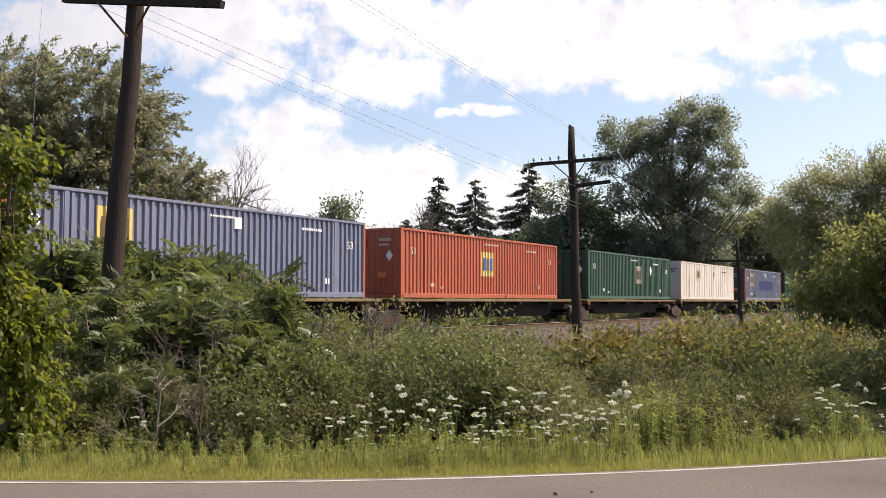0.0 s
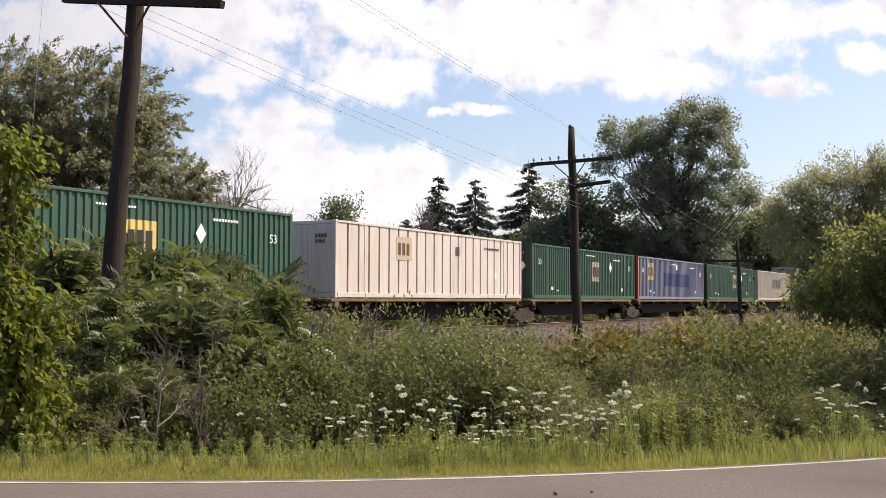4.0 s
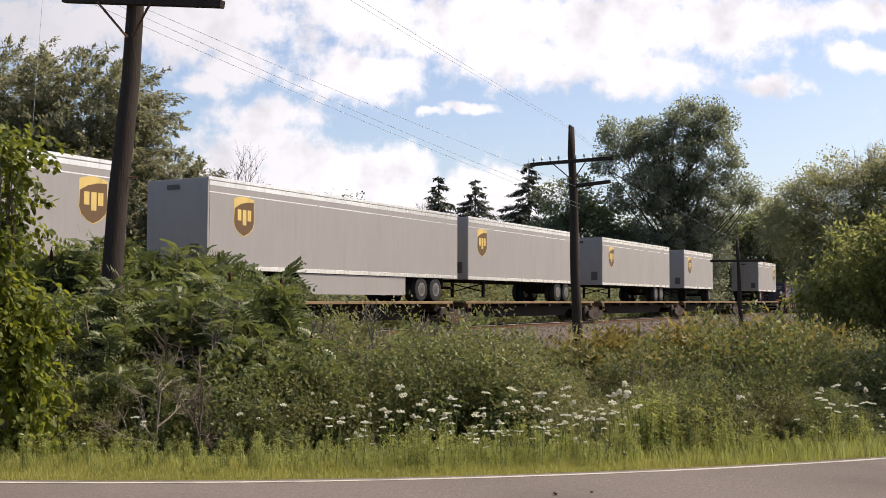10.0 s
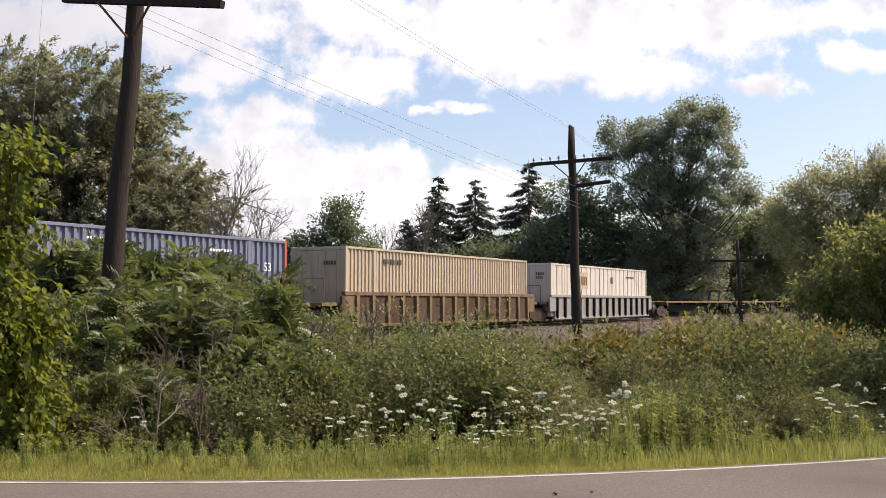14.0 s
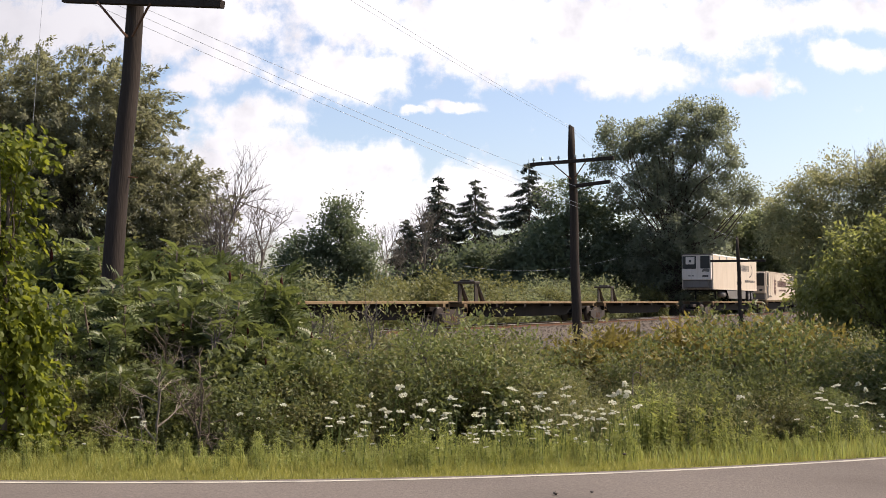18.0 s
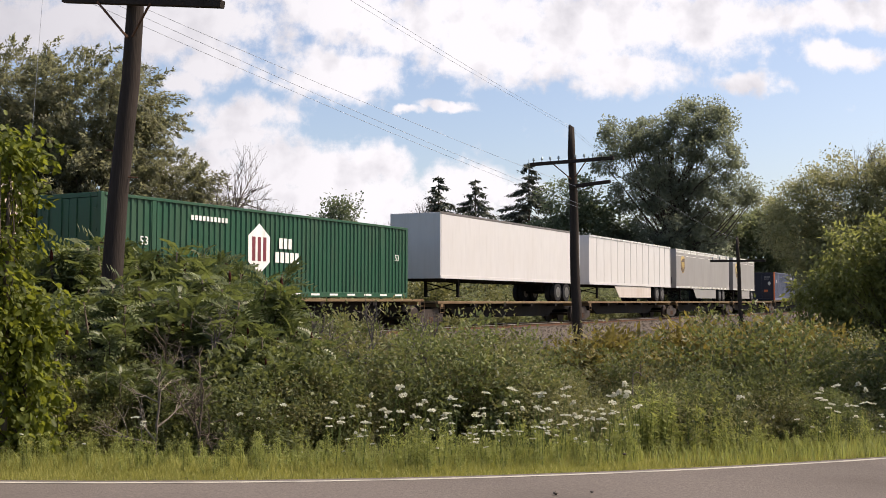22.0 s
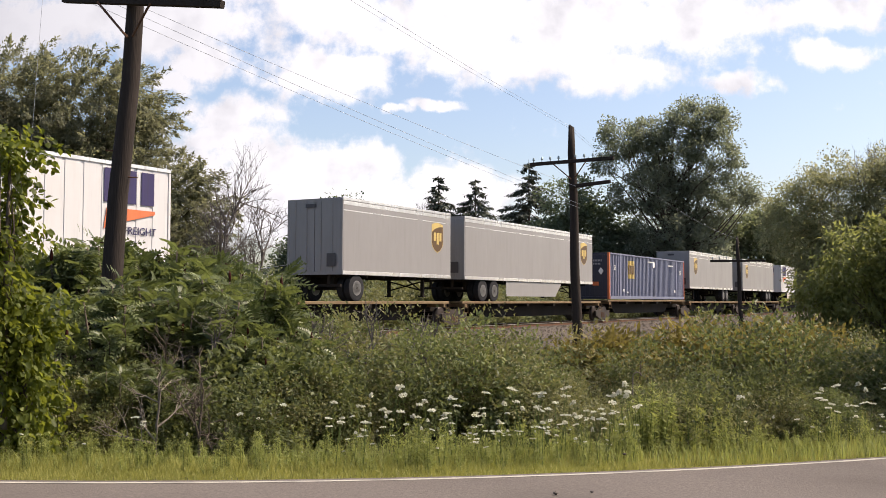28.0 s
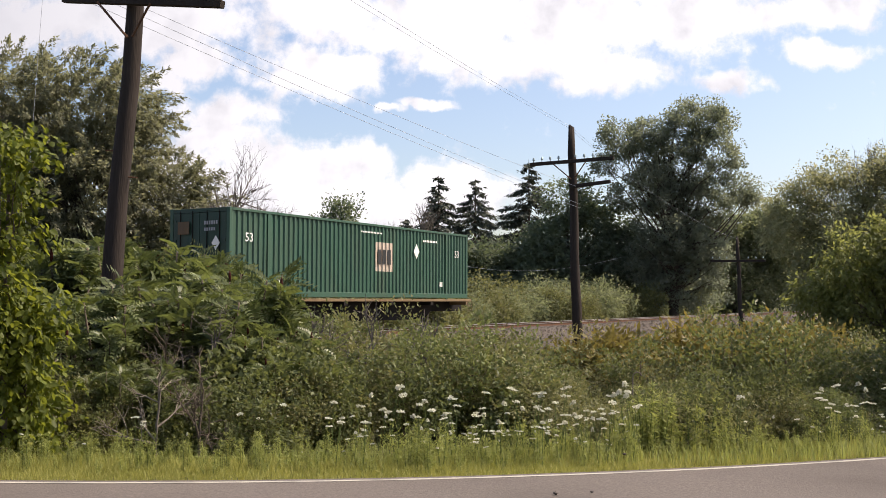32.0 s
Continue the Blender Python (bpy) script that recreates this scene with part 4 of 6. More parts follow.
parcel(314.1, 13.7, skirt=False, logo_at=1.6)
parcel(331.5, 8.3, logo_at=1.5, skirt=False)
parcel(356.8, 8.2, "rear", logo_at=1.1, skirt=False)

blue_box(370.42, 0.35, logo=False, big=P_SHADE, post=P_RED, paint_=P_BLUE, label="blue corrugated container sunk in a well wagon")
tan = container(P_TAN, "tan corrugated container sunk in a well wagon", pitch=0.25, depth=0.045)
bars(tan, P_INK, 2.6, 2.3, 1.4, 0.2, 8, SIDE)
on_end(tan, bars(tan, P_INK, 1.6, 2.2, 0.6, 0.15, 5, 0))
ride(tan, 390.08, 0.35)
white_box(409.35, 0.35, "bright white plate-sided container in a well wagon")
for s, l, pm, em, lb in ((369.6, 18.0, P_WELL, P_WAGON, "rusty faded-yellow well wagon"), (389.3, 17.9, P_WELL, P_WAGON, "brown rust-streaked well wagon"), (408.5, 18.0, P_GREY, P_DARK, "grey grimy well wagon with dark ribs")):
    ride(well_wagon(l, lb, pm, em), s, 0)

# refrigerated trailer, refrigerated container, and what follows
t = trailer(P_CREAM, "cream refrigerated trailer with a cooling unit on its nose", 16.1, skirt=(4.6, 11.6), height=2.95, rail=P_MARK, skirt_paint=P_GREY_RAIL)
u = part("cooling_unit", Build().box(-0.34, 0.0, -1.22, 1.22, 1.78, 3.86, 0.05), P_WHITE, t, "dirty white cooling unit with dark grilles")
part("grille", Build().box(-0.37, -0.33, -1.12, -0.34, 2.72, 3.76, 0.02), P_BLACK, u)
part("grille", Build().box(-0.37, -0.33, 0.02, 1.16, 2.70, 3.76, 0.02), P_BLACK, u)
part("grille_screen", Build().box(-0.385, -0.36, 0.14, 0.88, 3.08, 3.68, 0.02), P_WHITE, u)
part("emblem_bar", Build().box(-0.395, -0.38, 0.40, 0.62, 3.24, 3.44), P_INK, u)
part("unit_roof", Build().box(-0.42, 0.1, -1.29, 1.29, 3.86, 3.93, 0.015), P_GREY_RAIL, u)
part("logo_plate", Build().box(-0.36, -0.33, -1.0, -0.5, 2.02, 2.18, 0.01), P_INK, u)
part("marking", Build().box(-0.36, -0.33, 0.2, 0.36, 2.08, 2.16).box(-0.36, -0.33, 0.46, 0.66, 2.08, 2.16), P_INK, u)
part("stain_patch", Build().plate([(0, 0), (0.26, 0.06), (0.6, 0.0), (0.66, 0.2), (0.4, 0.3), (0.1, 0.26)], 0.004), P_GREY_RAIL, u, "scribbled grey spray paint", at=pose(-0.345, -0.45, 2.42) @ END)
part("nose_plate", Build().box(-0.06, 0.0, -1.2, 1.2, 1.06, 1.76, 0.02), P_GREY_RAIL, t, "dark grimy lower nose panel")
part("cable_box", Build().box(-0.22, 0.0, -0.95, 0.95, 1.15, 1.75, 0.03), P_GREY_RAIL, t)
part("fuel_tank", Build().tube([(3.6, -0.9, 0.62), (5.0, -0.9, 0.62)], [0.27, 0.27], 12), P_GREY_RAIL, t, smooth=True)
arc = [(12.2 + 1.9 * math.cos(a), 2.9 + 0.75 * math.sin(a)) for a in [-1.2 + 0.2 * i for i in range(11)]]
part("emblem_swoosh", Build().plate(arc + [(x - 0.16 + 0.0, 2.9 + (z - 2.9) * 0.85) for x, z in reversed(arc)], 0.005), P_INK, t, at=pose(0.2, SIDE - 0.008, 0))
word(t, P_INK, 9.6, 2.75, 3.3, 0.55, 7, SIDE - 0.008)
bars(t, P_INK, 11.2, 1.75, 4.2, 0.22, 22, SIDE - 0.008)
for x in (8.2, 9.2, 9.5, 9.8):
    diamond(t, x, 1.62 + 0.1 * (x > 9), 0.20, SIDE - 0.008, P_INK)
ride(t, 546.27, DECK)

c = container(P_CREAM, "cream insulated container with a generator set at its end", length=16.15, style="plate", pitch=1.22, depth=0.008)
for x in (0.98, 2.95, 14.1):
    panel(c, P_CREAM, x, 0.1, 0.09, 2.72, SIDE, "frame_post")
# thin black panel on the wall paints the shade of the frame's recess
panel(c, P_BLACK, 0.14, 0.16, 0.82, 2.60, SIDE + 0.003, "open_frame_gap", "dark recess behind the open end frame", 0.002)
part("brace", Build().tube([(0.20, SIDE - 0.03, 2.74), (0.88, SIDE - 0.03, 1.46), (0.20, SIDE - 0.03, 0.20)], [0.05, 0.05, 0.05], 6), P_CREAM, c, "pale diagonal brace of the end frame")
panel(c, P_CREAM, 0.14, 1.40, 0.82, 0.11, SIDE - 0.006, "frame_rail")
g = part("generator_set", Build().box(-0.30, 0.0, -1.2, 1.2, 0.70, 2.80, 0.05), P_CREAM, c, "white and black cooling set")
part("grille", Build().box(-0.33, -0.29, -1.12, 1.12, 1.46, 2.70, 0.02), P_BLACK, g)
part("grille_screen", Build().box(-0.35, -0.32, 0.10, 0.86, 1.86, 2.62, 0.02), P_WHITE, g)
part("grille", Build().box(-0.37, -0.34, 0.16, 0.80, 1.56, 1.88, 0.02), P_INK, g)
part("emblem_bar", Build().box(-0.365, -0.345, 0.36, 0.60, 2.10, 2.32), P_INK, g)
part("marking", Build().box(-0.32, -0.295, 0.28, 0.44, 0.98, 1.06).box(-0.32, -0.295, 0.52, 0.72, 0.98, 1.06).box(-0.32, -0.295, -0.95, -0.65, 0.92, 1.12), P_INK, g)
part("generator_base", Build().box(-0.22, 0.0, -1.15, 1.15, 0.10, 0.66, 0.03), P_GREY_RAIL, c, "dark grimy lower end")
em = part("emblem", Build().plate([(-0.52, 0.75), (-0.30, 0.62), (0.30, 0.62), (0.52, 0.75), (0.46, 0.1), (0.50, -0.55), (0.30, -0.80), (0, -0.95), (-0.30, -0.80), (-0.50, -0.55), (-0.46, 0.1)][::-1], 0.005), P_CREST, c, "dark brown crest emblem", at=pose(4.1, SIDE, 1.45))
for z in (-0.42, -0.06, 0.30):
    panel(em, P_TAN, -0.22, z, 0.44, 0.14, -0.006, "emblem_bar")
part("emblem_bar", Build().plate([(-0.20, 0), (0.20, 0), (0.16, 0.36), (0, 0.56), (-0.16, 0.36)], 0.005), P_TAN, c, at=pose(4.1, SIDE, 2.16))
word(c, P_CREST, 5.4, 1.40, 4.6, 0.62, 9, SIDE)
lettering("GLOBAL TRANSPORTATION", 0.30, P_CREST, c, pose(7.9, SIDE, 1.02))
word(c, P_INK, 11.6, 2.2, 2.6, 0.24, 9, SIDE)
bars(c, P_INK, 13.2, 0.85, 1.6, 0.1, 10, SIDE)
bars(c, P_INK, 1.0, 0.35, 1.4, 0.12, 9, SIDE)
ride(c, 566.86, C_Z)

c = container(P_HUBGREEN, "bright green corrugated container with a white hexagon emblem", pitch=0.25, depth=0.04)
hexa = [(0.75 * math.sin(math.pi / 3 * i) * 0.85, 0.85 * math.cos(math.pi / 3 * i)) for i in range(6)][::-1]
em = part("emblem", Build().plate(hexa, 0.005), P_MARK, c, "white hexagon emblem with maroon bars", at=pose(6.7, SIDE, 1.6))
for dx in (-0.36, -0.08, 0.20):
    panel(em, P_MAROON, dx, -0.40, 0.16, 0.80, -0.006, "emblem_bar")
word(c, P_MARK, 7.75, 1.66, 0.75, 0.36, 3, SIDE)
word(c, P_MARK, 7.55, 1.18, 1.35, 0.36, 5, SIDE)
bars(c, P_MARK, 3.5, 2.35, 1.7, 0.15, 10, SIDE)
lettering("53", 0.36, P_MARK, c, pose(1.6, SIDE, 1.6))
lettering("53", 0.36, P_MARK, c, pose(15.3, SIDE, 1.6))
for i in range(14):
    panel(c, P_MARK, 0.6 + i * 1.12, 0.08, 0.5, 0.07, SIDE - 0.012, "reflective_dash")
ride(c, 585.53, C_Z)

t = trailer(P_TRAILER, "plain white box trailer with grimy lower edge", 16.2, height=2.93, rail=P_GREY_RAIL)
on_end(t, panel(t, P_INK, 0.3, 1.3, 0.3, 0.3, 0, "sticker"))
ride(t, 604.4, DECK)
t = trailer(P_TRAILER, "white panel-sided box trailer with a side skirt", 16.1, height=2.93, panel_pitch=1.22, skirt=(4.4, 11.6))
on_end(t, bars(t, P_INK, 0.6, 3.5, 0.5, 0.12, 5, 0))
on_end(t, panel(t, P_INK, 1.3, 1.4, 0.4, 0.3, 0, "sticker"))
ride(t, 622.1, DECK)
parcel(639.6, 15.8)
parcel(656.8, 8.4, logo_at=1.4)
blue_box(674.55, logo=False, big=P_SHADE, paint_=P_DEEP, label="dull blue corrugated container with orange corner posts")


def freight_pup(s, nose):
    t = trailer(P_TRAILER, "white ribbed freight pup trailer with violet and orange emblem", 8.35, nose, height=2.9, panel_pitch=0.62, skirt=(3.0, 5.6), bogie=1)
    x = 0.75 if nose == "front" else 5.8
    word(t, P_PURPLE, x, 2.75, 2.05, 0.95, 3, SIDE - 0.008)
    part("emblem_wedge", Build().plate([(0, -0.55), (0.3, -0.42), (1.9, -0.05), (1.9, 0.05), (0.1, 0.05)], 0.006), P_ORANGE, t, "orange wedge stripe", at=pose(x, SIDE - 0.008, 2.55))
    lettering("FREIGHT", 0.32, P_PURPLE, t, pose(x + 1.35, SIDE - 0.010, 1.98))
    for i in range(3):
        on_end(t, panel(t, P_PURPLE, 0.7 + i * 0.42, 3.1, 0.30, 0.5, 0, "emblem_bar"))
    on_end(t, panel(t, P_ORANGE, 0.7, 2.85, 1.1, 0.12, 0, "emblem_bar"))
    on_end(t, panel(t, P_INK, 0.8, 1.9, 0.7, 0.5, 0, "sticker"))
    return ride(t, s, DECK)


freight_pup(693.5, "front")
green_box(711.8)
freight_pup(736.2, "rear")
parcel(753.4, 8.3, "rear", logo_at=1.2, skirt=False)
parcel(763.0, 16.0, "rear", logo_at=1.4)
blue_box(781.9, logo=True, logo_x=3.4, label="blue corrugated container with orange corner posts and yellow emblem")
parcel(799.5, 13.5, skirt=False, logo_at=1.7)
parcel(816.8, 13.5, skirt=False, logo_at=1.7)
freight_pup(834.4, "front")
green_box(851.9)

FLAT = "dark-bellied flat wagon with rusty yellow-brown sills"
starts = [16.2, 35.0, 55.8, 74.7, 95.4, 113.7, 132.4, 150.0, 166.9, 184.2, 202.6, 221.5, 240.0, 258.7, 279.4, 296.6, 313.9, 331.3, 349.0]
ends = starts[1:] + [367.6]
more = [430.0, 450.6, 468.2, 485.6, 502.6, 520.6, 537.6]
later = [546.0, 566.6, 585.2, 604.2, 621.9, 639.4, 656.6, 674.3, 693.2, 711.5, 729.0, 746.0, 762.8, 781.6, 799.3, 816.6, 834.2, 851.6]
hitches = {430.0: (18.4, True), 468.2: (15.9, False), 485.6: (3.8, False), 502.6: (2.9, False), 520.6: (3.7, False)}
for group_, stop in ((starts, 367.6), (more, 546.0), (later, 869.6)):
    for i, s in enumerate(group_):
        e = group_[i + 1] if i + 1 < len(group_) else stop
        if s == 537.6:
            continue
        boxed = any(ob.name.startswith("shipping") and s - 1 < at < s + 1.5 for ob, at, h in RIDES)
        ride(spine_wagon(e - s - 1.15, FLAT, hitches.get(s), 1.268 if boxed else DECK), s, 0)


# ---- clouds: a far backdrop of vapour, drifting ----
CLOUD_FAR = 2800.0
PUFFS = [(0.075, 0.274, 0.094, 0.037), (0.199, 0.271, 0.106, 0.037), (0.306, 0.274, 0.075, 0.032), (0.097, 0.237, 0.081, 0.024), (0.210, 0.222, 0.062, 0.019),
         (-0.021, 0.254, 0.031, 0.016), (0.345, 0.211, 0.032, 0.010), (0.441, 0.239, 0.039, 0.012), (0.430, 0.284, 0.069, 0.017), (-0.060, 0.283, 0.078, 0.026),
         (-0.224, 0.274, 0.100, 0.037), (-0.353, 0.271, 0.094, 0.031), (-0.187, 0.235, 0.037, 0.020), (-0.063, 0.222, 0.061, 0.025), (-0.212, 0.211, 0.025, 0.014),
         (-0.155, 0.180, 0.045, 0.017), (0.041, 0.190, 0.026, 0.004), (0.005, 0.185, 0.012, 0.004), (-0.166, 0.155, 0.056, 0.019), (-0.104, 0.127, 0.081, 0.025),
         (-0.026, 0.128, 0.037, 0.021), (-0.071, 0.087, 0.143, 0.037), (0.069, 0.104, 0.053, 0.025), (-0.182, 0.104, 0.081, 0.044)]


def cloud_material():
    m, n, l, b = nodes_of("cloud")
    n.remove(b)
    co = n.new("ShaderNodeTexCoord")
    sc = n.new("ShaderNodeVectorMath")
    sc.operation = "SCALE"
    sc.inputs["Scale"].default_value = 1.0 / CLOUD_FAR
    l.new(co.outputs["Object"], sc.inputs[0])
    warp = n.new("ShaderNodeTexNoise")
    warp.inputs["Scale"].default_value, warp.inputs["Detail"].default_value = 22.0, 6
    l.new(sc.outputs["Vector"], warp.inputs["Vector"])
    wsub = n.new("ShaderNodeVectorMath")
    wsub.operation = "MULTIPLY_ADD"
    wsub.inputs[1].default_value, wsub.inputs[2].default_value = (0.044, 0.044, 0.032), (-0.022, -0.022, -0.016)
    l.new(warp.outputs["Color"], wsub.inputs[0])
    wadd = n.new("ShaderNodeVectorMath")
    l.new(sc.outputs["Vector"], wadd.inputs[0])
    l.new(wsub.outputs["Vector"], wadd.inputs[1])
    last = None
    for u, v, w, h in PUFFS:
        sub, mul, ln = (n.new("ShaderNodeVectorMath") for _ in range(3))
        sub.operation, mul.operation, ln.operation = "SUBTRACT", "MULTIPLY", "LENGTH"
        sub.inputs[1].default_value, mul.inputs[1].default_value = (u, 0, v), (1 / w, 0, 1 / h)
        l.new(wadd.outputs["Vector"], sub.inputs[0])
        l.new(sub.outputs["Vector"], mul.inputs[0])
        l.new(mul.outputs["Vector"], ln.inputs[0])
        inv = n.new("ShaderNodeMath")
        inv.operation = "SUBTRACT"
        inv.inputs[0].default_value = 1.0
        l.new(ln.outputs["Value"], inv.inputs[1])
        if last is None:
            last = inv.outputs[0]
        else:
            mx = n.new("ShaderNodeMath")
            mx.operation = "SMOOTH_MAX"
            mx.inputs[2].default_value = 0.25
            l.new(last, mx.inputs[0])
            l.new(inv.outputs[0], mx.inputs[1])
            last = mx.outputs[0]
    wisp = n.new("ShaderNodeTexNoise")
    wisp.inputs["Scale"].default_value, wisp.inputs["Detail"].default_value, wisp.inputs["Roughness"].default_value = 34.0, 8, 0.62
    l.new(sc.outputs["Vector"], wisp.inputs["Vector"])
    add = n.new("ShaderNodeMath")
    add.operation = "MULTIPLY_ADD"
    add.inputs[1].default_value, add.inputs[2].default_value = 2.5, -1.25
    l.new(wisp.outputs["Fac"], add.inputs[0])
    floor_ = n.new("ShaderNodeMath")
    floor_.operation = "MAXIMUM"
    floor_.inputs[1].default_value = -0.75
    l.new(last, floor_.inputs[0])
    tot = n.new("ShaderNodeMath")
    l.new(floor_.outputs[0], tot.inputs[0])
    l.new(add.outputs[0], tot.inputs[1])
    mask = n.new("ShaderNodeMapRange")
    mask.interpolation_type = "SMOOTHSTEP"
    mask.inputs["From Min"].default_value, mask.inputs["From Max"].default_value = -0.52, 0.34
    l.new(tot.outputs[0], mask.inputs["Value"])
    tone = n.new("ShaderNodeMix")
    tone.data_type = "RGBA"
    tone.inputs["A"].default_value, tone.inputs["B"].default_value = (0.60, 0.64, 0.73, 1), (0.93, 0.985, 1.08, 1)
    tr_ = n.new("ShaderNodeMapRange")
    tr_.inputs["From Min"].default_value, tr_.inputs["From Max"].default_value = 0.22, 0.50
    l.new(warp.outputs["Fac"], tr_.inputs["Value"])
    sep, east, both = n.new("ShaderNodeSeparateXYZ"), n.new("ShaderNodeMapRange"), n.new("ShaderNodeMath")
    l.new(sc.outputs["Vector"], sep.inputs["Vector"])
    east.inputs["From Min"].default_value, east.inputs["From Max"].default_value, east.inputs["To Min"].default_value = -0.45, -0.05, 0.05
    l.new(sep.outputs["X"], east.inputs["Value"])
    both.operation = "MULTIPLY"
    l.new(tr_.outputs["Result"], both.inputs[0])
    l.new(east.outputs["Result"], both.inputs[1])
    l.new(both.outputs[0], tone.inputs["Factor"])
    em, tp, mix = n.new("ShaderNodeEmission"), n.new("ShaderNodeBsdfTransparent"), n.new("ShaderNodeMixShader")
    em.inputs["Strength"].default_value = 0.72
    l.new(tone.outputs["Result"], em.inputs["Color"])
    l.new(mask.outputs["Result"], mix.inputs["Fac"])
    l.new(tp.outputs["BSDF"], mix.inputs[1])
    l.new(em.outputs["Emission"], mix.inputs[2])
    l.new(mix.outputs["Shader"], n["Material Output"].inputs["Surface"])
    return m


clouds = part("backdrop_clouds", Build().grid([[(x, 0, z) for x in (-3600, -1200, 1200, 3600)] for z in (-150, 700, 1700)]), cloud_material(), None, at=pose(0, CLOUD_FAR, 1.6))
tagged(clouds, "white drifting summer clouds in a pale blue sky", "clouds", kind="structure")

# ---- plants ----
G_WILLOW = foliage("willow_leaf", (0.108, 0.110, 0.068), (0.261, 0.256, 0.178), (0.300, 0.305, 0.145), 0.56)
G_TREE = foliage("broad_leaf", (0.095, 0.114, 0.066), (0.244, 0.259, 0.158), (0.300, 0.336, 0.136), 0.54)
# distance haze is mixed into these two leaf colours: paler and bluer
G_POPLAR = foliage("poplar_leaf", (0.178, 0.205, 0.159), (0.223, 0.238, 0.194), (0.275, 0.306, 0.163), 0.63)
G_DARK = foliage("dark_leaf", (0.096, 0.125, 0.092), (0.159, 0.184, 0.121), (0.210, 0.260, 0.105), 0.46)
G_SPRUCE = foliage("spruce_needle", (0.040, 0.050, 0.039), (0.088, 0.102, 0.074), (0.080, 0.092, 0.048), 0.15)
G_LIGHT = foliage("light_leaf", (0.062, 0.076, 0.029), (0.255, 0.275, 0.108), (0.390, 0.410, 0.100), 0.48, vary=0.2)
G_SHRUB = foliage("shrub_leaf", (0.084, 0.094, 0.039), (0.203, 0.203, 0.090), (0.275, 0.265, 0.077), 0.40, vary=0.2)
G_YELLOW = foliage("yellow_leaf", (0.093, 0.080, 0.022), (0.206, 0.166, 0.049), (0.268, 0.211, 0.045), 0.40, old=(0.321, 0.211, 0.052), vary=0.12)
G_OLIVE = foliage("olive_leaf", (0.130, 0.144, 0.076), (0.319, 0.331, 0.202), (0.403, 0.388, 0.181), 0.60, old=(0.438, 0.369, 0.181))
G_VINE = foliage("vine_leaf", (0.020, 0.032, 0.006), (0.140, 0.168, 0.030), (0.340, 0.370, 0.038), 0.48, old=(0.315, 0.274, 0.066))
G_SUMAC = foliage("sumac_leaf", (0.028, 0.041, 0.015), (0.172, 0.200, 0.084), (0.250, 0.295, 0.064), 0.32, 0.42, vary=0.25)
G_BUSH = foliage("bush_leaf", (0.036, 0.041, 0.017), (0.225, 0.222, 0.100), (0.275, 0.262, 0.076), 0.37, old=(0.216, 0.197, 0.096), vary=0.25)
G_FRESH = foliage("fresh_leaf", (0.030, 0.042, 0.016), (0.175, 0.200, 0.078), (0.255, 0.280, 0.070), 0.37, vary=0.25)
G_WEED = foliage("weed_leaf", (0.080, 0.098, 0.027), (0.340, 0.365, 0.118), (0.490, 0.510, 0.115), 0.42, vary=0.25)
G_GRASS = foliage("grass_blade", (0.140, 0.148, 0.034), (0.350, 0.335, 0.090), (0.410, 0.400, 0.085), 0.42, old=(0.460, 0.390, 0.155))
PETAL = foliage("white_umbel", (0.44, 0.44, 0.33), (0.70, 0.69, 0.58), (0.6, 0.6, 0.5), 0.3, vary=0.2)
SUMAC_RED = surface("sumac_cone", (0.045, 0.012, 0.009), 0.9, fine=40, bump=0.5)
STEM = surface("green_stem", (0.10, 0.13, 0.04), 0.8, fine=10, bump=0.1)


def far_z(x, y):
    return ground_z(x, y) - 0.05


def T(name, x, y, *a, **k):
    return tree(name, (x, y, far_z(x, y)), *a, **k)


# behind the track, from near to far
T("willow_tree", -17.5, 49, [(0, 0, 11.0, 3.6, 3.6, 2.9), (-3.4, 0, 11.9, 2.4, 2.6, 2.3), (-5.6, 1, 10.8, 3.6, 3.6, 3.2), (-8.8, 1, 10.8, 3.0, 3.0, 3.2), (-1.8, 0, 8.6, 3.6, 3.0, 3.2), (2.3, -1, 11.6, 1.7, 1.8, 1.8), (2.6, -1, 8.9, 2.1, 2.4, 2.4), (4.4, -1, 6.6, 1.8, 2.2, 1.9), (0.5, -1, 6.6, 4.2, 3.4, 3.2), (-5.5, -1, 6.0, 4.6, 3.6, 3.6), (1, -1, 3.2, 6.0, 3.4, 2.6), (-8, -1, 4.2, 4.6, 3.6, 3.4), (5.4, -1, 4.8, 1.7, 2.0, 1.9), (5.2, -1, 7.2, 1.2, 1.6, 1.2), (6.4, -1, 6.0, 1.0, 1.4, 1.2)], 8.6, 0.40, 2900, 84, 0.17, (0.22, 0.080),
  G_WILLOW, "tall grey-green willow with drooping wind-blown foliage", 11, 170, 0.30, 0.35, flat=True, spread=0.42, strand=1.25, wind=(0.40, 0, 0.12))
T("willow_tree", -27.0, 52, [(0, 0, 9.0, 6, 5, 5.0), (3, -1, 5, 5, 4, 4)], 10, 0.4, 620, 70, 0.2, (0.26, 0.10), G_WILLOW, "grey-green willow behind the track", 12, 40, flat=True, spread=0.42, strand=1.4, wind=(0.45, 0, -0.25))
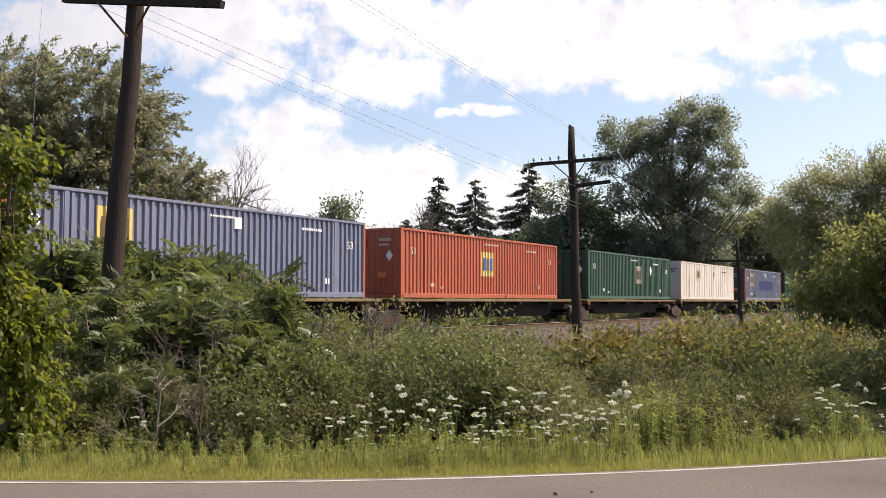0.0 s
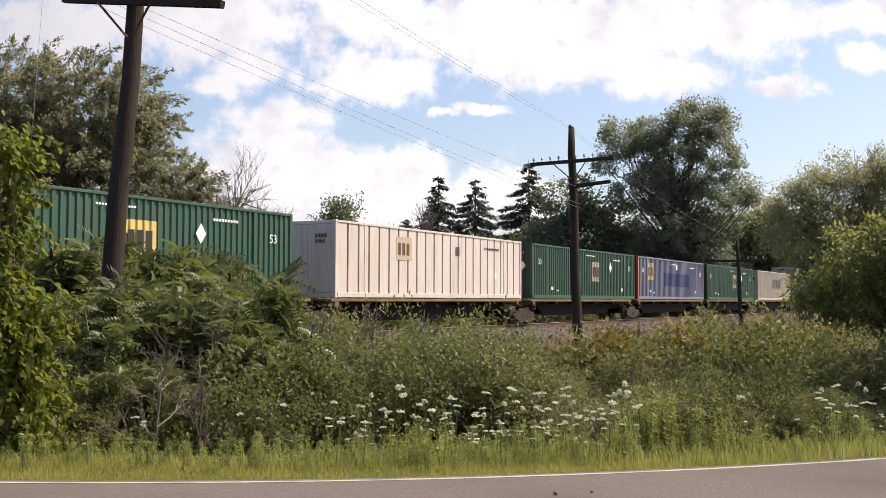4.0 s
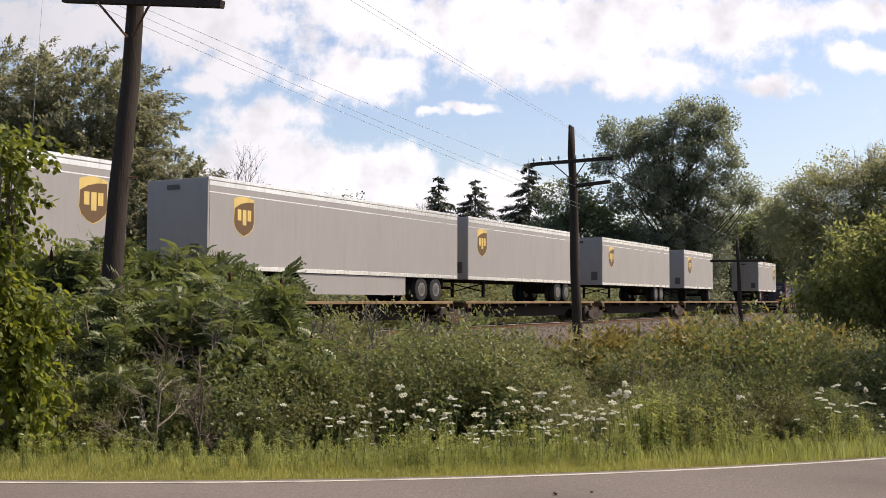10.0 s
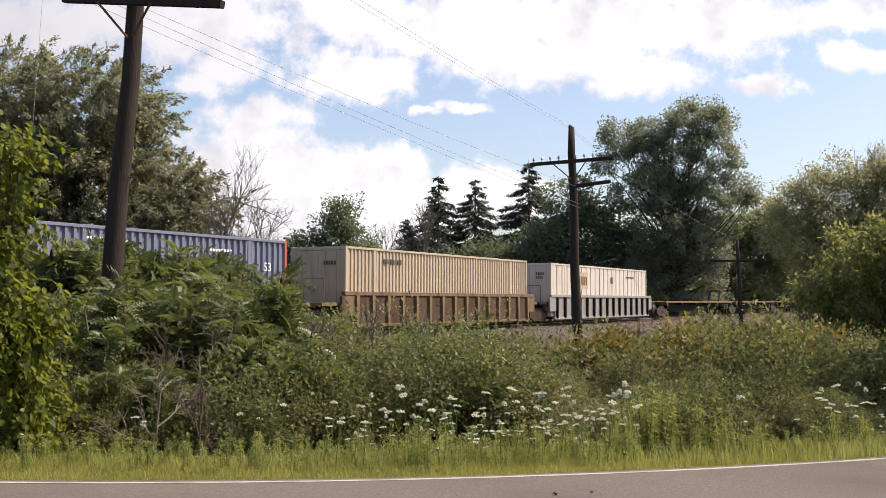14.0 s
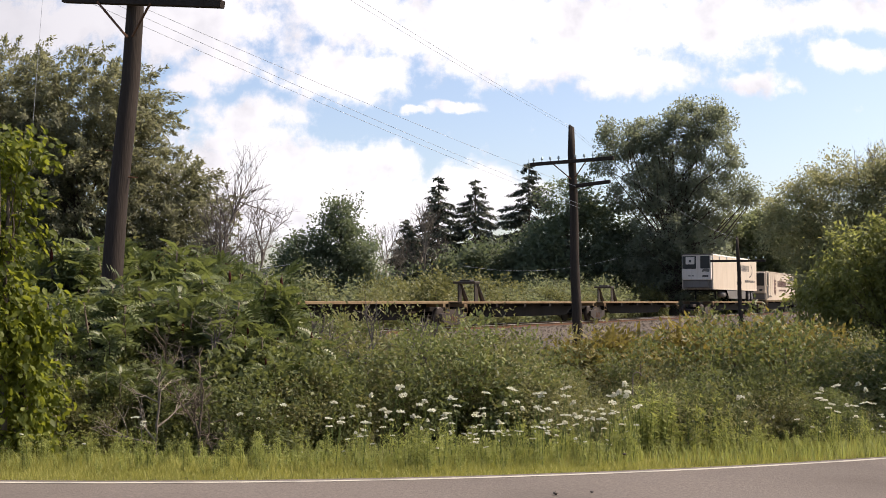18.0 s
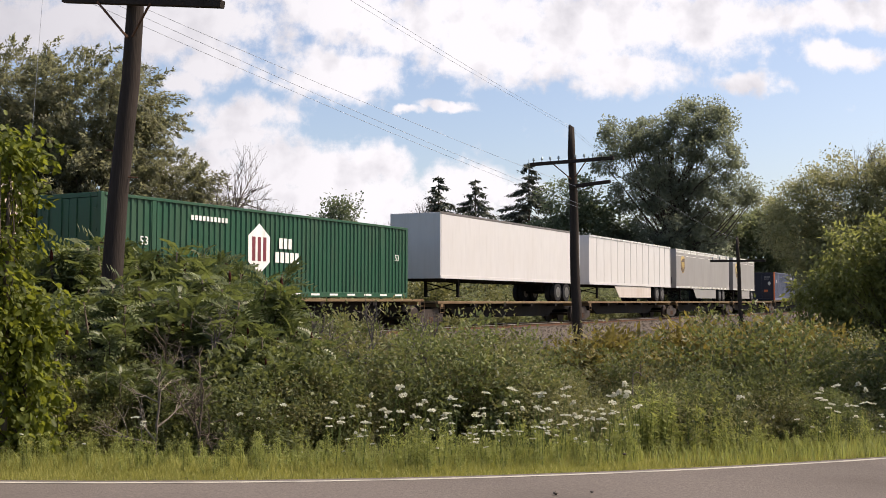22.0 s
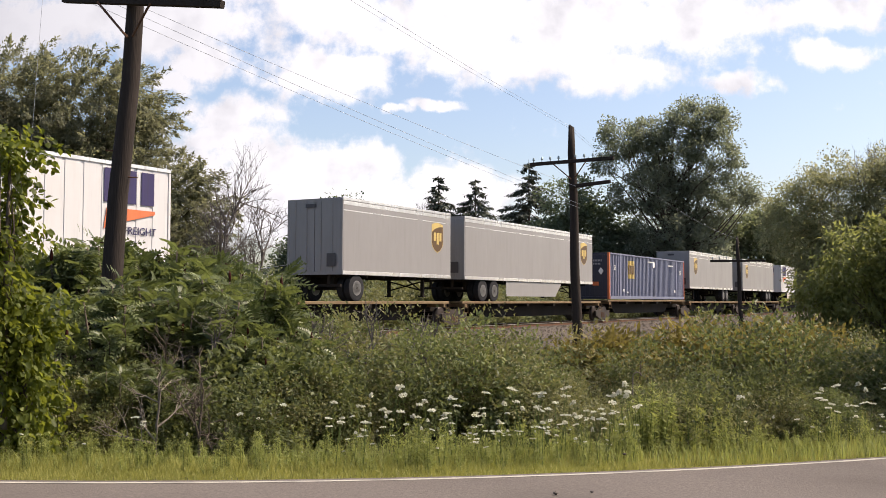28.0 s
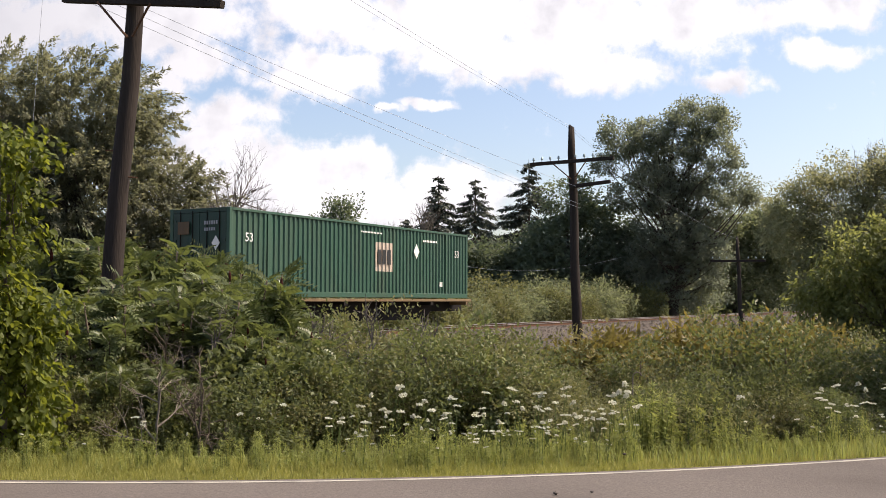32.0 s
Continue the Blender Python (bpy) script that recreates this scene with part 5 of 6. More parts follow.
T("ash_tree", -7.6, 76, [(0.2, 0, 8.0, 1.2, 1.2, 1.9), (-0.8, 0, 6.4, 1.7, 1.5, 1.8), (1.0, 0, 5.4, 1.8, 1.7, 2.2), (-3.0, 0, 5.4, 1.6, 1.5, 1.7), (-3.9, 0, 3.6, 1.7, 1.6, 2.0), (-1.4, 0, 3.4, 2.6, 2.0, 2.2), (1.6, 0, 3.0, 2.0, 1.8, 2.2)], 7.6, 0.2, 520, 56, 0.42, (0.24, 0.16), G_DARK, "young leafy ash tree in dark green leaf", 13, 60, flat=True)
T("poplar_tree", 21.8, 96, [(-4.8, 0, 17.0, 2.4, 2.4, 2.4), (-2.2, 0, 18.0, 2.2, 2.4, 2.0), (1.2, 0, 18.9, 2.4, 2.4, 2.2), (3.8, 0, 18.4, 2.3, 2.4, 2.4), (5.2, 0, 15.4, 1.9, 2.2, 2.2), (6.4, 0, 12.2, 1.7, 2.0, 1.7), (-6.6, 0, 14.8, 1.1, 1.4, 1.2), (-5.6, 0, 12.0, 1.2, 1.6, 1.1), (0.4, 0, 14.6, 4.0, 3.2, 3.2), (-2.4, 0, 12.4, 3.0, 2.8, 2.6), (3.0, 0, 11.6, 3.0, 2.8, 2.8), (-0.6, 0, 8.6, 3.8, 3.2, 3.2), (2.0, 0, 7.0, 3.6, 3.0, 3.0), (-2.6, 0, 5.4, 3.2, 2.8, 2.8), (1.0, 0, 3.6, 4.4, 3.2, 3.0)], 16, 0.50, 1050, 88, 0.44, (0.24, 0.17),
  G_POPLAR, "large spreading poplar with dense grey-green crown", 14, 170, 0.4, flat=True)
T("maple_tree", 12.0, 98, [(0, 0, 11.5, 2.6, 2.6, 2.6), (2.6, 0, 9.0, 2.4, 2.4, 2.8), (-1.8, 0, 7.4, 2.6, 2.4, 2.8), (3.4, 0, 5.4, 3.0, 2.6, 3), (-1.5, 0, 4.2, 4.2, 3.0, 3.0)], 11, 0.3, 430, 54, 0.62, (0.36, 0.26), G_DARK, "dark green maple against the sky", 15, 50, flat=True)
T("maple_tree", 4.8, 101, [(0, 0, 5.8, 2.6, 2.4, 2.8), (-3.6, 0, 4.6, 2.4, 2.4, 2.8), (3, 0, 6.0, 2.4, 2.4, 2.6), (5.5, 0, 5.5, 2.2, 2.2, 3.2), (0, 0, 3.0, 6, 3, 2.4), (-7.5, 0, 3.4, 2.6, 2.4, 2.6)], 7, 0.25, 430, 54, 0.62, (0.36, 0.26), G_DARK, "low dark green maple below the spruces", 16, 40, flat=True)
T("maple_tree", 17.4, 99, [(0, 0, 7.2, 2.2, 2.2, 2.8), (2.0, 0, 4.6, 2.6, 2.4, 3.2), (-1.6, 0, 4.0, 2.2, 2.2, 3)], 8, 0.25, 260, 54, 0.6, (0.34, 0.24), G_DARK, "dark shaded maple beside the poplar", 17, 30, flat=True)
T("locust_tree", 35.0, 122, [(0, 0, 10.4, 3.0, 2.8, 2.6), (4.2, 0, 10.8, 2.8, 2.6, 3.0), (6.5, 0, 8.0, 3.0, 2.6, 4.0), (-2.6, 0, 7.4, 2.8, 2.6, 2.8), (2.8, 0, 8.4, 2.8, 2.6, 2.8), (0, 0, 4.0, 6.0, 3.4, 3.6)], 12, 0.3, 520, 54, 0.75, (0.42, 0.28), G_TREE, "pale green locust tree behind the track", 18, 40, flat=True)
T("locust_tree", 46.0, 130, [(0, 0, 9.5, 4.6, 4, 3.6), (5.6, 0, 9.5, 4.4, 4, 4.2), (2, 0, 4.5, 8, 4, 4.2)], 12, 0.3, 420, 54, 0.9, (0.46, 0.3), G_TREE, "pale green locust tree in hazy distance", 19, 40, flat=True)
T("thicket_tree", 23.6, 58, [(-1.0, 0, 9.4, 1.0, 1.2, 1.4), (-2.4, 0, 8.3, 1.3, 1.4, 1.4), (-3.7, 0, 7.4, 1.3, 1.4, 1.4), (-4.4, 0, 6.2, 1.2, 1.3, 1.2), (-2.6, 0, 5.0, 1.5, 1.6, 2.0), (-2.2, 0, 3.4, 1.4, 1.5, 2.0), (0.6, 0, 8.7, 1.4, 1.4, 1.3), (1.8, 0, 9.6, 1.2, 1.4, 1.5), (3.0, 0, 9.4, 1.6, 1.6, 1.7), (-1.4, 0, 6.4, 1.7, 1.7, 2.0), (0.8, 0, 6.4, 1.8, 1.8, 2.0), (2.8, 0, 7.0, 2.0, 1.9, 2.2), (-0.6, 0, 4.0, 2.4, 2.0, 2.6), (2.6, 0, 4.6, 2.8, 2.2, 3.0), (1.4, 0, 2.2, 4.0, 2.4, 2.2)], 6.6, 0.15, 1400, 60, 0.36, (0.17, 0.09), G_OLIVE, "olive-green thicket tree with yellowing leaves", 20, 110, 0.4, flat=True)
T("thicket_tree", 13.9, 32, [(-2.1, 0, 2.2, 0.7, 0.8, 0.7), (-2.0, 0, 1.2, 0.6, 0.8, 0.6), (-1.2, 0, 3.3, 0.8, 0.9, 0.8), (0.0, 0, 4.0, 0.9, 1.0, 0.8), (1.4, 0, 4.3, 1.0, 1.1, 0.9), (-0.6, 0, 2.4, 1.1, 1.1, 1.0), (0.8, 0, 2.9, 1.1, 1.1, 1.0), (2.4, 0, 3.4, 1.1, 1.2, 1.1), (2.2, 0, 1.8, 1.2, 1.1, 1.0), (0.4, 0, 1.2, 1.1, 1.0, 0.9), (-1.0, -0.3, 0.7, 1.1, 0.9, 0.7)], 3.8, 0.10, 460, 62, 0.26, (0.19, 0.085), G_LIGHT, "bushy light green roadside tree with drooping leaf sprays", 21, 110, 0.35, 0.6, flat=True, strand=0.55, wind=(0.1, 0, -0.35))
T("thicket_tree", 17.6, 37, [(0, 0, 2.6, 2.2, 1.6, 2.6), (1.6, 0, 4.0, 1.6, 1.4, 1.6)], 4.2, 0.10, 300, 60, 0.34, (0.15, 0.06), G_LIGHT, "bushy green tree beside the thicket", 22, 40, 0.35, flat=True)

# low bush at the right edge; its unseen upper crown is added to cast shade
T("thicket_tree", 7.9, 15.2, [(-1.5, 0, 0.6, 0.7, 0.8, 0.7), (-1.0, 0.3, 1.1, 0.6, 0.8, 0.7), (-1.9, 0.2, 0.3, 0.5, 0.6, 0.5), (0.2, 0.2, 1.4, 0.9, 0.9, 1.2), (0.6, 0, 2.8, 1.2, 1.2, 1.5), (0.9, 0, 4.2, 1.2, 1.2, 1.0)], 3.4, 0.07, 420, 50, 0.15, (0.10, 0.045), G_FRESH, "shady dark green roadside thicket with bare lower branches", 23, 60, 0.3, flat=True)


def spruce(x, y, h, w, seed):
    rng = np.random.default_rng(seed)
    root = new("spruce_tree")
    root.matrix_basis = pose(x, y, far_z(x, y))
    tb = Build().tube([(0, 0, -0.3), (0, 0, h * 0.5), (0, 0, h)], [0.28, 0.17, 0.02], 8)
    pts, out = [], []
    z = h * 0.10
    while z < h * 0.985:
        k = 1 - z / h
        reach = w * (k ** 0.85) + 0.12
        for i in range(9 if k > 0.15 else 5):
            a = rng.uniform(0, 2 * math.pi)
            r = reach * rng.uniform(0.55, 1.15)
            zk, z = z, z + rng.normal(0, 0.008) * h
            tip = np.array([math.cos(a) * r, math.sin(a) * r, z - r * 0.28])
            tb.tube([(0, 0, z), tuple(tip * np.array([0.6, 0.6, 1]) + np.array([0, 0, 0.0])), tuple(tip + np.array([0, 0, r * 0.1]))], [0.04, 0.025, 0.008], 4, cap=False)
            m = int(14 + r * 24)
            f = rng.uniform(0.12, 1.0, m) ** 0.8
            c = np.stack([np.cos(a) * r * f, np.sin(a) * r * f, z - r * 0.28 * np.sin(f * 1.7)], axis=1)
            c += rng.normal(0, 0.08 + 0.05 * r, (m, 3)) * np.array([1, 1, 0.35])
            pts.append(c)
            out.append(np.stack([np.cos(a) + rng.normal(0, 0.6, m), np.sin(a) + rng.normal(0, 0.6, m), rng.normal(-0.45, 0.2, m)], axis=1))
            z = zk
        z += h * 0.040
    pts, out = np.concatenate(pts), np.concatenate(out)
    part("crown", quads_mesh("crown", leaves_at(rng, pts, out, 0.45, 0.17, 0.25, 0.25, flat=True), 4, G_SPRUCE), None, root)
    part("trunk", tb, BARK, root)
    return tagged(root, "tall dark blue-green spruce with drooping boughs", "tree", "spruces behind the track")


spruce(-0.5, 106, 15.1, 7.2, 31)
spruce(3.4, 107, 14.9, 7.8, 32)
spruce(8.9, 105, 16.7, 7.8, 33)
spruce(-3.6, 101, 10.2, 3.8, 34)


def bare_tree(x, y, h, seed, label, mat=None, spread=0.5, deep=6):
    rng = np.random.default_rng(seed)
    root = new("bare_tree")
    root.matrix_basis = pose(x, y, far_z(x, y))
    tb, tw = Build(), Build()

    def grow(bb, p, way, length, r, depth):
        q = p + way * length * 0.5 + rng.normal(0, 0.04, 3) * length
        e = p + way * length
        (tb if depth < 2 else tw).tube([p, q, e], [r, r * 0.8, r * 0.55], 6 if depth < 2 else 4, cap=False)
        if depth >= deep or length < 0.02 * h:
            return
        for i in range(4 if depth in (1, 2) else 3 if depth < 5 else 2):
            d = unit(way + rng.normal(0, spread, 3) + np.array([0, 0, 0.22]))
            grow(bb, p + way * length * rng.uniform(0.55, 1.0), d, length * rng.uniform(0.55, 0.8), r * 0.55, depth + 1)

    grow(tb, np.zeros(3), np.array([0.02, 0, 1.0]), h * 0.34, h * 0.016, 0)
    grow(tb, np.array([0, 0, h * 0.33]), unit(np.array([0.1, 0, 1.0])), h * 0.28, h * 0.011, 1)
    part("trunk", tb, mat or BARK, root, smooth=True)
    tagged(part("twig_spray", tw, mat or BARK, root), kind="stuff")
    return tagged(root, label, "tree")


bare_tree(-10.1, 46, 8.3, 41, "leafless grey dead tree with fine twigs", DARK_TWIG)
bare_tree(-8.6, 47.5, 7.0, 43, "leafless grey dead sapling beside the track", DARK_TWIG)
bare_tree(-5.6, 95, 9.6, 42, "leafless thin grey sapling", PALE_TWIG, 0.35)
bare_tree(24.6, 58.5, 11.4, 50, "leafless grey branches above the thicket", DARK_TWIG, 0.35)
bare_tree(-2.0, 100, 12.0, 44, "leafless pale tree beside the spruces", PALE_TWIG, 0.4)

# shrubs behind the track: a few kinds, copied
def place(proto, x, y, turn, size, z=None, flat=1.0):
    zz = ground_z(x, y) if z is None else z
    return copy_thing(proto, pose(x, y, zz - 0.03, 0, 0, turn) @ Matrix.Diagonal((size, size, size * flat, 1)))


def shrub_kind(name, mat, label, r, h, clumps, each, clump, leaf, seed, stems=14, droop=0.1):
    return tree(name, (0, -60 - seed * 0.1, 0), [(0, 0, h * 0.55, r, r, h * 0.45), (r * 0.4, 0, h * 0.4, r * 0.8, r * 0.8, h * 0.36), (-r * 0.4, r * 0.2, h * 0.42, r * 0.75, r * 0.8, h * 0.38)], h * 0.7, h * 0.012 + 0.008,
                clumps, each, clump, leaf, mat, label, seed, stems, 0.35, droop, category="shrub", flat=True)


def scatter(protos, spots, size, seed, group=""):
    """Copies of the prototypes at (x, y) spots; the first spots take the prototypes themselves."""
    r = random.Random(seed)
    for i, (x, y, *s) in enumerate(spots):
        k = (s[0] if s else 1.0) * r.uniform(*size)
        o = place(protos[i % len(protos)], x, y, r.uniform(0, 360), k, flat=r.uniform(0.85, 1.15))
        if group:
            o["group"] = group


def retire(*protos):
    for p in protos:
        for o in (*p.children_recursive, p):
            bpy.data.objects.remove(o)


back = [shrub_kind("shrub", G_SHRUB, "light green leafy shrub behind the railway", 2.0, 3.6, 95, 30, 0.36, (0.20, 0.13), 51), shrub_kind("shrub", G_TREE, "dull green shrub behind the railway", 2.2, 3.4, 95, 30, 0.36, (0.19, 0.12), 52)]
r = random.Random(3)
spots = []
for i in range(46):
    s = 4 + i * 2.6 + r.uniform(-1, 1)
    o = r.uniform(8, 13) if i < 14 else r.uniform(8, 22)
    p = OFF * (TRACK_FAR + o) + DIR * s
    spots.append((p.x, p.y, 1.15 if i < 12 else 0.95))
for i in range(34):
    p = OFF * (TRACK_FAR + r.uniform(6.5, 12)) + DIR * r.uniform(34, 100)
    spots.append((p.x, p.y, 0.95))
for i in range(30):
    p = OFF * (TRACK_FAR + r.uniform(7, 12)) + DIR * (72 + 2.6 * i)
    spots.append((p.x, p.y, 1.15))
scatter(back, spots, (0.75, 1.2), 6, "shrubs behind the track")
retire(*back)

# the belt between road and track
bush = [shrub_kind("shrub", G_BUSH, "dense dull olive-green wild shrub beside the road", 1.05, 1.85, 130, 40, 0.13, (0.085, 0.042), 61, 26), shrub_kind("shrub", G_BUSH, "tangled olive-green shrub with small leaves", 1.2, 1.7, 135, 40, 0.13, (0.075, 0.040), 62, 26),
        shrub_kind("shrub", G_FRESH, "dark green leafy wild shrub beside the road", 1.1, 1.8, 130, 40, 0.13, (0.080, 0.045), 65, 26), shrub_kind("shrub", G_FRESH, "sprawling green shrub with upright shoots", 0.9, 2.0, 100, 44, 0.12, (0.09, 0.036), 66, 30)]
spots = []
for i in range(7):                                    # the thick middle: high mounds with lower growth between
    for k in range(2):
        spots.append((-2.5 + 0.62 * i + r.uniform(-0.15, 0.15), 15.0 + 2.0 * k + r.uniform(-0.3, 0.5), 0.98 if (i + k) % 3 else 0.80))
for i in range(12):
    spots.append((r.uniform(-2.9, 1.1), r.uniform(16.5, 19.5), 0.90))
for i in range(36):                                   # towards the right
    y = r.uniform(14.5, 26)
    spots.append((r.uniform(0.06, 0.42) * y, y, r.choice((0.62, 0.72, 0.86)) if y > 18 else r.choice((0.66, 0.80, 0.92))))
for i in range(18):                                   # low growth at the left
    y = r.uniform(12.8, 14.5)
    u = r.uniform(-0.44, -0.1)
    if not -0.31 < u < -0.21:
        spots.append((u * y, y, 0.62))
scatter(bush, spots, (0.82, 1.1), 7, "shrubs between road and track")
spots = [(u * 13.4, r.uniform(13.0, 14.2), 0.55) for u in (r.uniform(-0.44, 0.44) for i in range(34)) if not -0.12 < u < 0.13]
scatter(bush, spots, (0.7, 1.1), 8, "shrubs between road and track")
retire(*bush)
yel = [shrub_kind("shrub", G_YELLOW, "yellowing goldenrod shrub near the gravel", 0.8, 1.2, 110, 30, 0.17, (0.16, 0.065), 64, 18)]
spots = [(2.65 + 0.36 * i, 20.6 + r.uniform(-0.6, 0.6), 1.12) for i in range(3)] + [(u * 20.5, 20.5 + r.uniform(-1, 1.2), 1.22) for u in (0.225, 0.25, 0.275, 0.31, 0.335, 0.36, 0.375, 0.395)] + [(r.uniform(0.27, 0.40) * 27, r.uniform(24, 30), 1.1) for i in range(12)]
scatter(yel, spots, (0.8, 1.1), 9, "yellowing shrubs")
retire(*yel)


def weed(seed, h, leaf, label):
    """A leafy upright weed: a few stems with narrow leaves up their length."""
    rng = np.random.default_rng(seed)
    root = new("weed_plant")
    root.matrix_basis = pose(0, -150 - seed, 0)
    pts, out = [], []
    for i in range(3):
        a, d = rng.uniform(0, 6.28), rng.uniform(0.03, 0.24)
        tip = np.array([math.cos(a) * d * 1.5, math.sin(a) * d * 1.5, h * rng.uniform(0.65, 1.1)])
        foot = np.array([math.cos(a) * d * 0.5, math.sin(a) * d * 0.5, -0.05])
        part("stem", Build().tube([foot, foot * 0.4 + tip * 0.6, tip], [0.006, 0.005, 0.002], 4), STEM, root)
        n = 150
        f = rng.uniform(0.12, 1, n)
        b_ = rng.uniform(0, 6.28, n)
        pts.append(foot + (tip - foot) * f[:, None])
        out.append(np.stack([np.cos(b_), np.sin(b_), rng.uniform(0.0, 0.7, n)], axis=1))
    pts, out = np.concatenate(pts), np.concatenate(out)
    tagged(part("leaves", quads_mesh("leaves", leaves_at(rng, pts, out, leaf[0], leaf[1], 0.15, 0.45, flat=True), 4, G_WEED), None, root), kind="stuff")
    return tagged(root, label, "weed", "weeds along the road")


wd = [weed(1, 0.75, (0.075, 0.017), "fresh green leafy weed beside the road"), weed(2, 0.6, (0.06, 0.022), "low green leafy weed beside the road"), weed(3, 0.95, (0.10, 0.014), "tall narrow-leaved green weed beside the road")]
for i in range(250):
    y = 10.9 + 2.2 * (i % 70) / 70 + r.uniform(-0.2, 0.2)
    x = r.uniform(-0.45, 0.45) * y
    place(wd[i % 3], x, y, r.uniform(0, 360), r.uniform(0.36, 0.66) * (0.8 if y < 11.6 else 1) * (0.85 if x < -0.08 * y or x > 0.31 * y else 1))
for i in range(60):                                   # herbs that crowd the verge
    y = r.uniform(10.0, 11.3)
    place(wd[i % 3], r.uniform(-0.45, 0.06) * y, y, r.uniform(0, 360), r.uniform(0.26, 0.50))
for i in range(16):
    place(wd[i % 3], r.uniform(2.0, 3.1), r.uniform(11.6, 12.8), r.uniform(0, 360), r.uniform(0.70, 1.0))
retire(*wd)


def vine(x, y, h, w, seed, clumps=150):
    """A vine-grown snag: hanging leaves in a ragged column."""
    rr = random.Random(seed)
    blobs = [(rr.uniform(-0.5, 0.5) * w, rr.uniform(-0.25, 0.25), h * (0.10 + 0.84 * i / 13), w * rr.uniform(0.22, 0.62) * (1.1 - 0.4 * i / 13), w * 0.5, h * rr.uniform(0.05, 0.09)) for i in range(14)]
    return tree("vine_thicket", (x, y, ground_z(x, y)), blobs, h * 0.9, 0.05, clumps, 24, 0.085, (0.092, 0.064), G_VINE, "sunlit yellow-green vine hanging over a thicket", seed, 34, 0.3, 0.6, category="vine", strand=0.42, wind=(0.25, 0, -0.75))


vine(-4.98, 11.6, 3.95, 0.5, 71, 135)
vine(-4.88, 11.9, 2.2, 0.42, 75, 70)
vine(-5.40, 11.9, 4.1, 0.6, 74, 160)
vine(-6.5, 12.4, 4.3, 0.95, 72)
vine(-5.35, 12.2, 2.4, 0.85, 73, 140)


def frond(rng, length, pairs):
    """One feathery compound leaf along +x, drooping."""
    out = []
    for i in range(pairs):
        k = 0.16 + 0.84 * i / (pairs - 1)
        c = np.array([length * k, 0, -length * 0.55 * k * k])
        ll = length * 0.30 * (1 - 0.55 * abs(k - 0.45))
        for s in (-1, 1):
            way = unit(np.array([0.55, s, -0.28 + rng.normal(0, 0.1)]))
            side = unit(np.cross(way, [0, 0, 1.0]))
            w = ll * 0.25
            p3 = c + way * ll
            out.append(np.stack([c, c + way * ll * 0.42 + side * w, p3, c + way * ll * 0.42 - side * w]))
    return np.stack(out)


def sumac(h, spread, stems, seed, label):
    rng = np.random.default_rng(seed)
    root = new("sumac_bush")
    root.matrix_basis = pose(0, -80 - seed, 0)
    base = [frond(rng, 0.30, 8), frond(rng, 0.34, 8), frond(rng, 0.26, 7)]
    fr = []
    for i in range(stems):
        a, rr = rng.uniform(0, 2 * math.pi), spread * rng.uniform(0.1, 1) ** 0.6
        tip = np.array([math.cos(a) * rr, math.sin(a) * rr, h * rng.uniform(0.6, 1.0)])
        foot = np.array([tip[0] * 0.25, tip[1] * 0.25, -0.1])
        bend = foot * 0.5 + tip * 0.5 + np.array([math.cos(a), math.sin(a), 0]) * 0.12 + rng.normal(0, 0.06, 3)
        part("stem", Build().tube([foot, bend, tip], [0.028, 0.02, 0.010], 5), BARK, root, smooth=True)
        if rng.uniform() < 0.13:
            part("seed_cone", Build().tube([tip, tip + [0, 0, 0.04], tip + [0, 0, 0.10], tip + [0, 0, 0.15]], [0.010, 0.024, 0.018, 0.004], 7), SUMAC_RED, root, "dark red upright seed cone", smooth=True)
        for j in range(22):
            k = base[int(rng.integers(3))]
            az, tilt = a + j * 2.4 + rng.normal(0, 0.4), rng.uniform(-0.6, 1.0)
            m = np.array(Matrix.Rotation(az, 3, "Z") @ Matrix.Rotation(-tilt, 3, "Y") @ Matrix.Rotation(rng.normal(0, 0.7), 3, "X"))
            at = tip + (bend - tip) * rng.uniform(0, 0.75) * (j / 22)
            fr.append(k.reshape(-1, 3) @ m.T * rng.uniform(0.75, 1.15) + at)
    tagged(part("fronds", quads_mesh("fronds", np.concatenate(fr).reshape(-1, 4, 3), 4, G_SUMAC), None, root), kind="stuff")
    return tagged(root, label, "bush", "sumac bushes")


su = [sumac(2.0, 0.95, 30, 81, "green staghorn sumac bush with dark red seed cones"), sumac(1.9, 1.05, 30, 82, "spreading green sumac bush with feathery fronds"), sumac(1.7, 0.9, 26, 83, "green sumac bush with feathery fronds")]
SUMACS = [(-6.9, 19.2, 1.52), (-6.0, 20.0, 1.62), (-5.6, 19.4, 1.54), (-5.3, 20.2, 1.52), (-7.9, 19.8, 1.5), (-8.9, 20.6, 1.62), (-4.7, 19.6, 1.40), (-5.0, 15.6, 1.08), (-4.2, 15.9, 1.20), (-3.5, 16.2, 1.24), (-3.2, 15.8, 1.10), (-3.9, 16.9, 1.24), (-2.75, 15.4, 0.86), (-4.6, 16.8, 1.22), (-2.9, 14.3, 0.66), (-2.2, 14.2, 0.62), (-3.4, 13.9, 0.56), (-1.75, 14.6, 0.72), (-2.5, 14.9, 0.78), (-4.3, 14.0, 0.6)]
for i, (x, y, k) in enumerate(SUMACS):
    place(su[i % 3], x, y, r.uniform(0, 360), k)
retire(*su)


for i in range(9):
    y = r.uniform(14.0, 15.6)
    if i == 0:
        low = shrub_kind("shrub", G_FRESH, "leafy green undergrowth below the sumac", 0.8, 1.1, 90, 40, 0.14, (0.10, 0.05), 67, 18)
    place(low, r.uniform(-0.36, -0.14) * y, y, r.uniform(0, 360), r.uniform(0.95, 1.35))
retire(low)
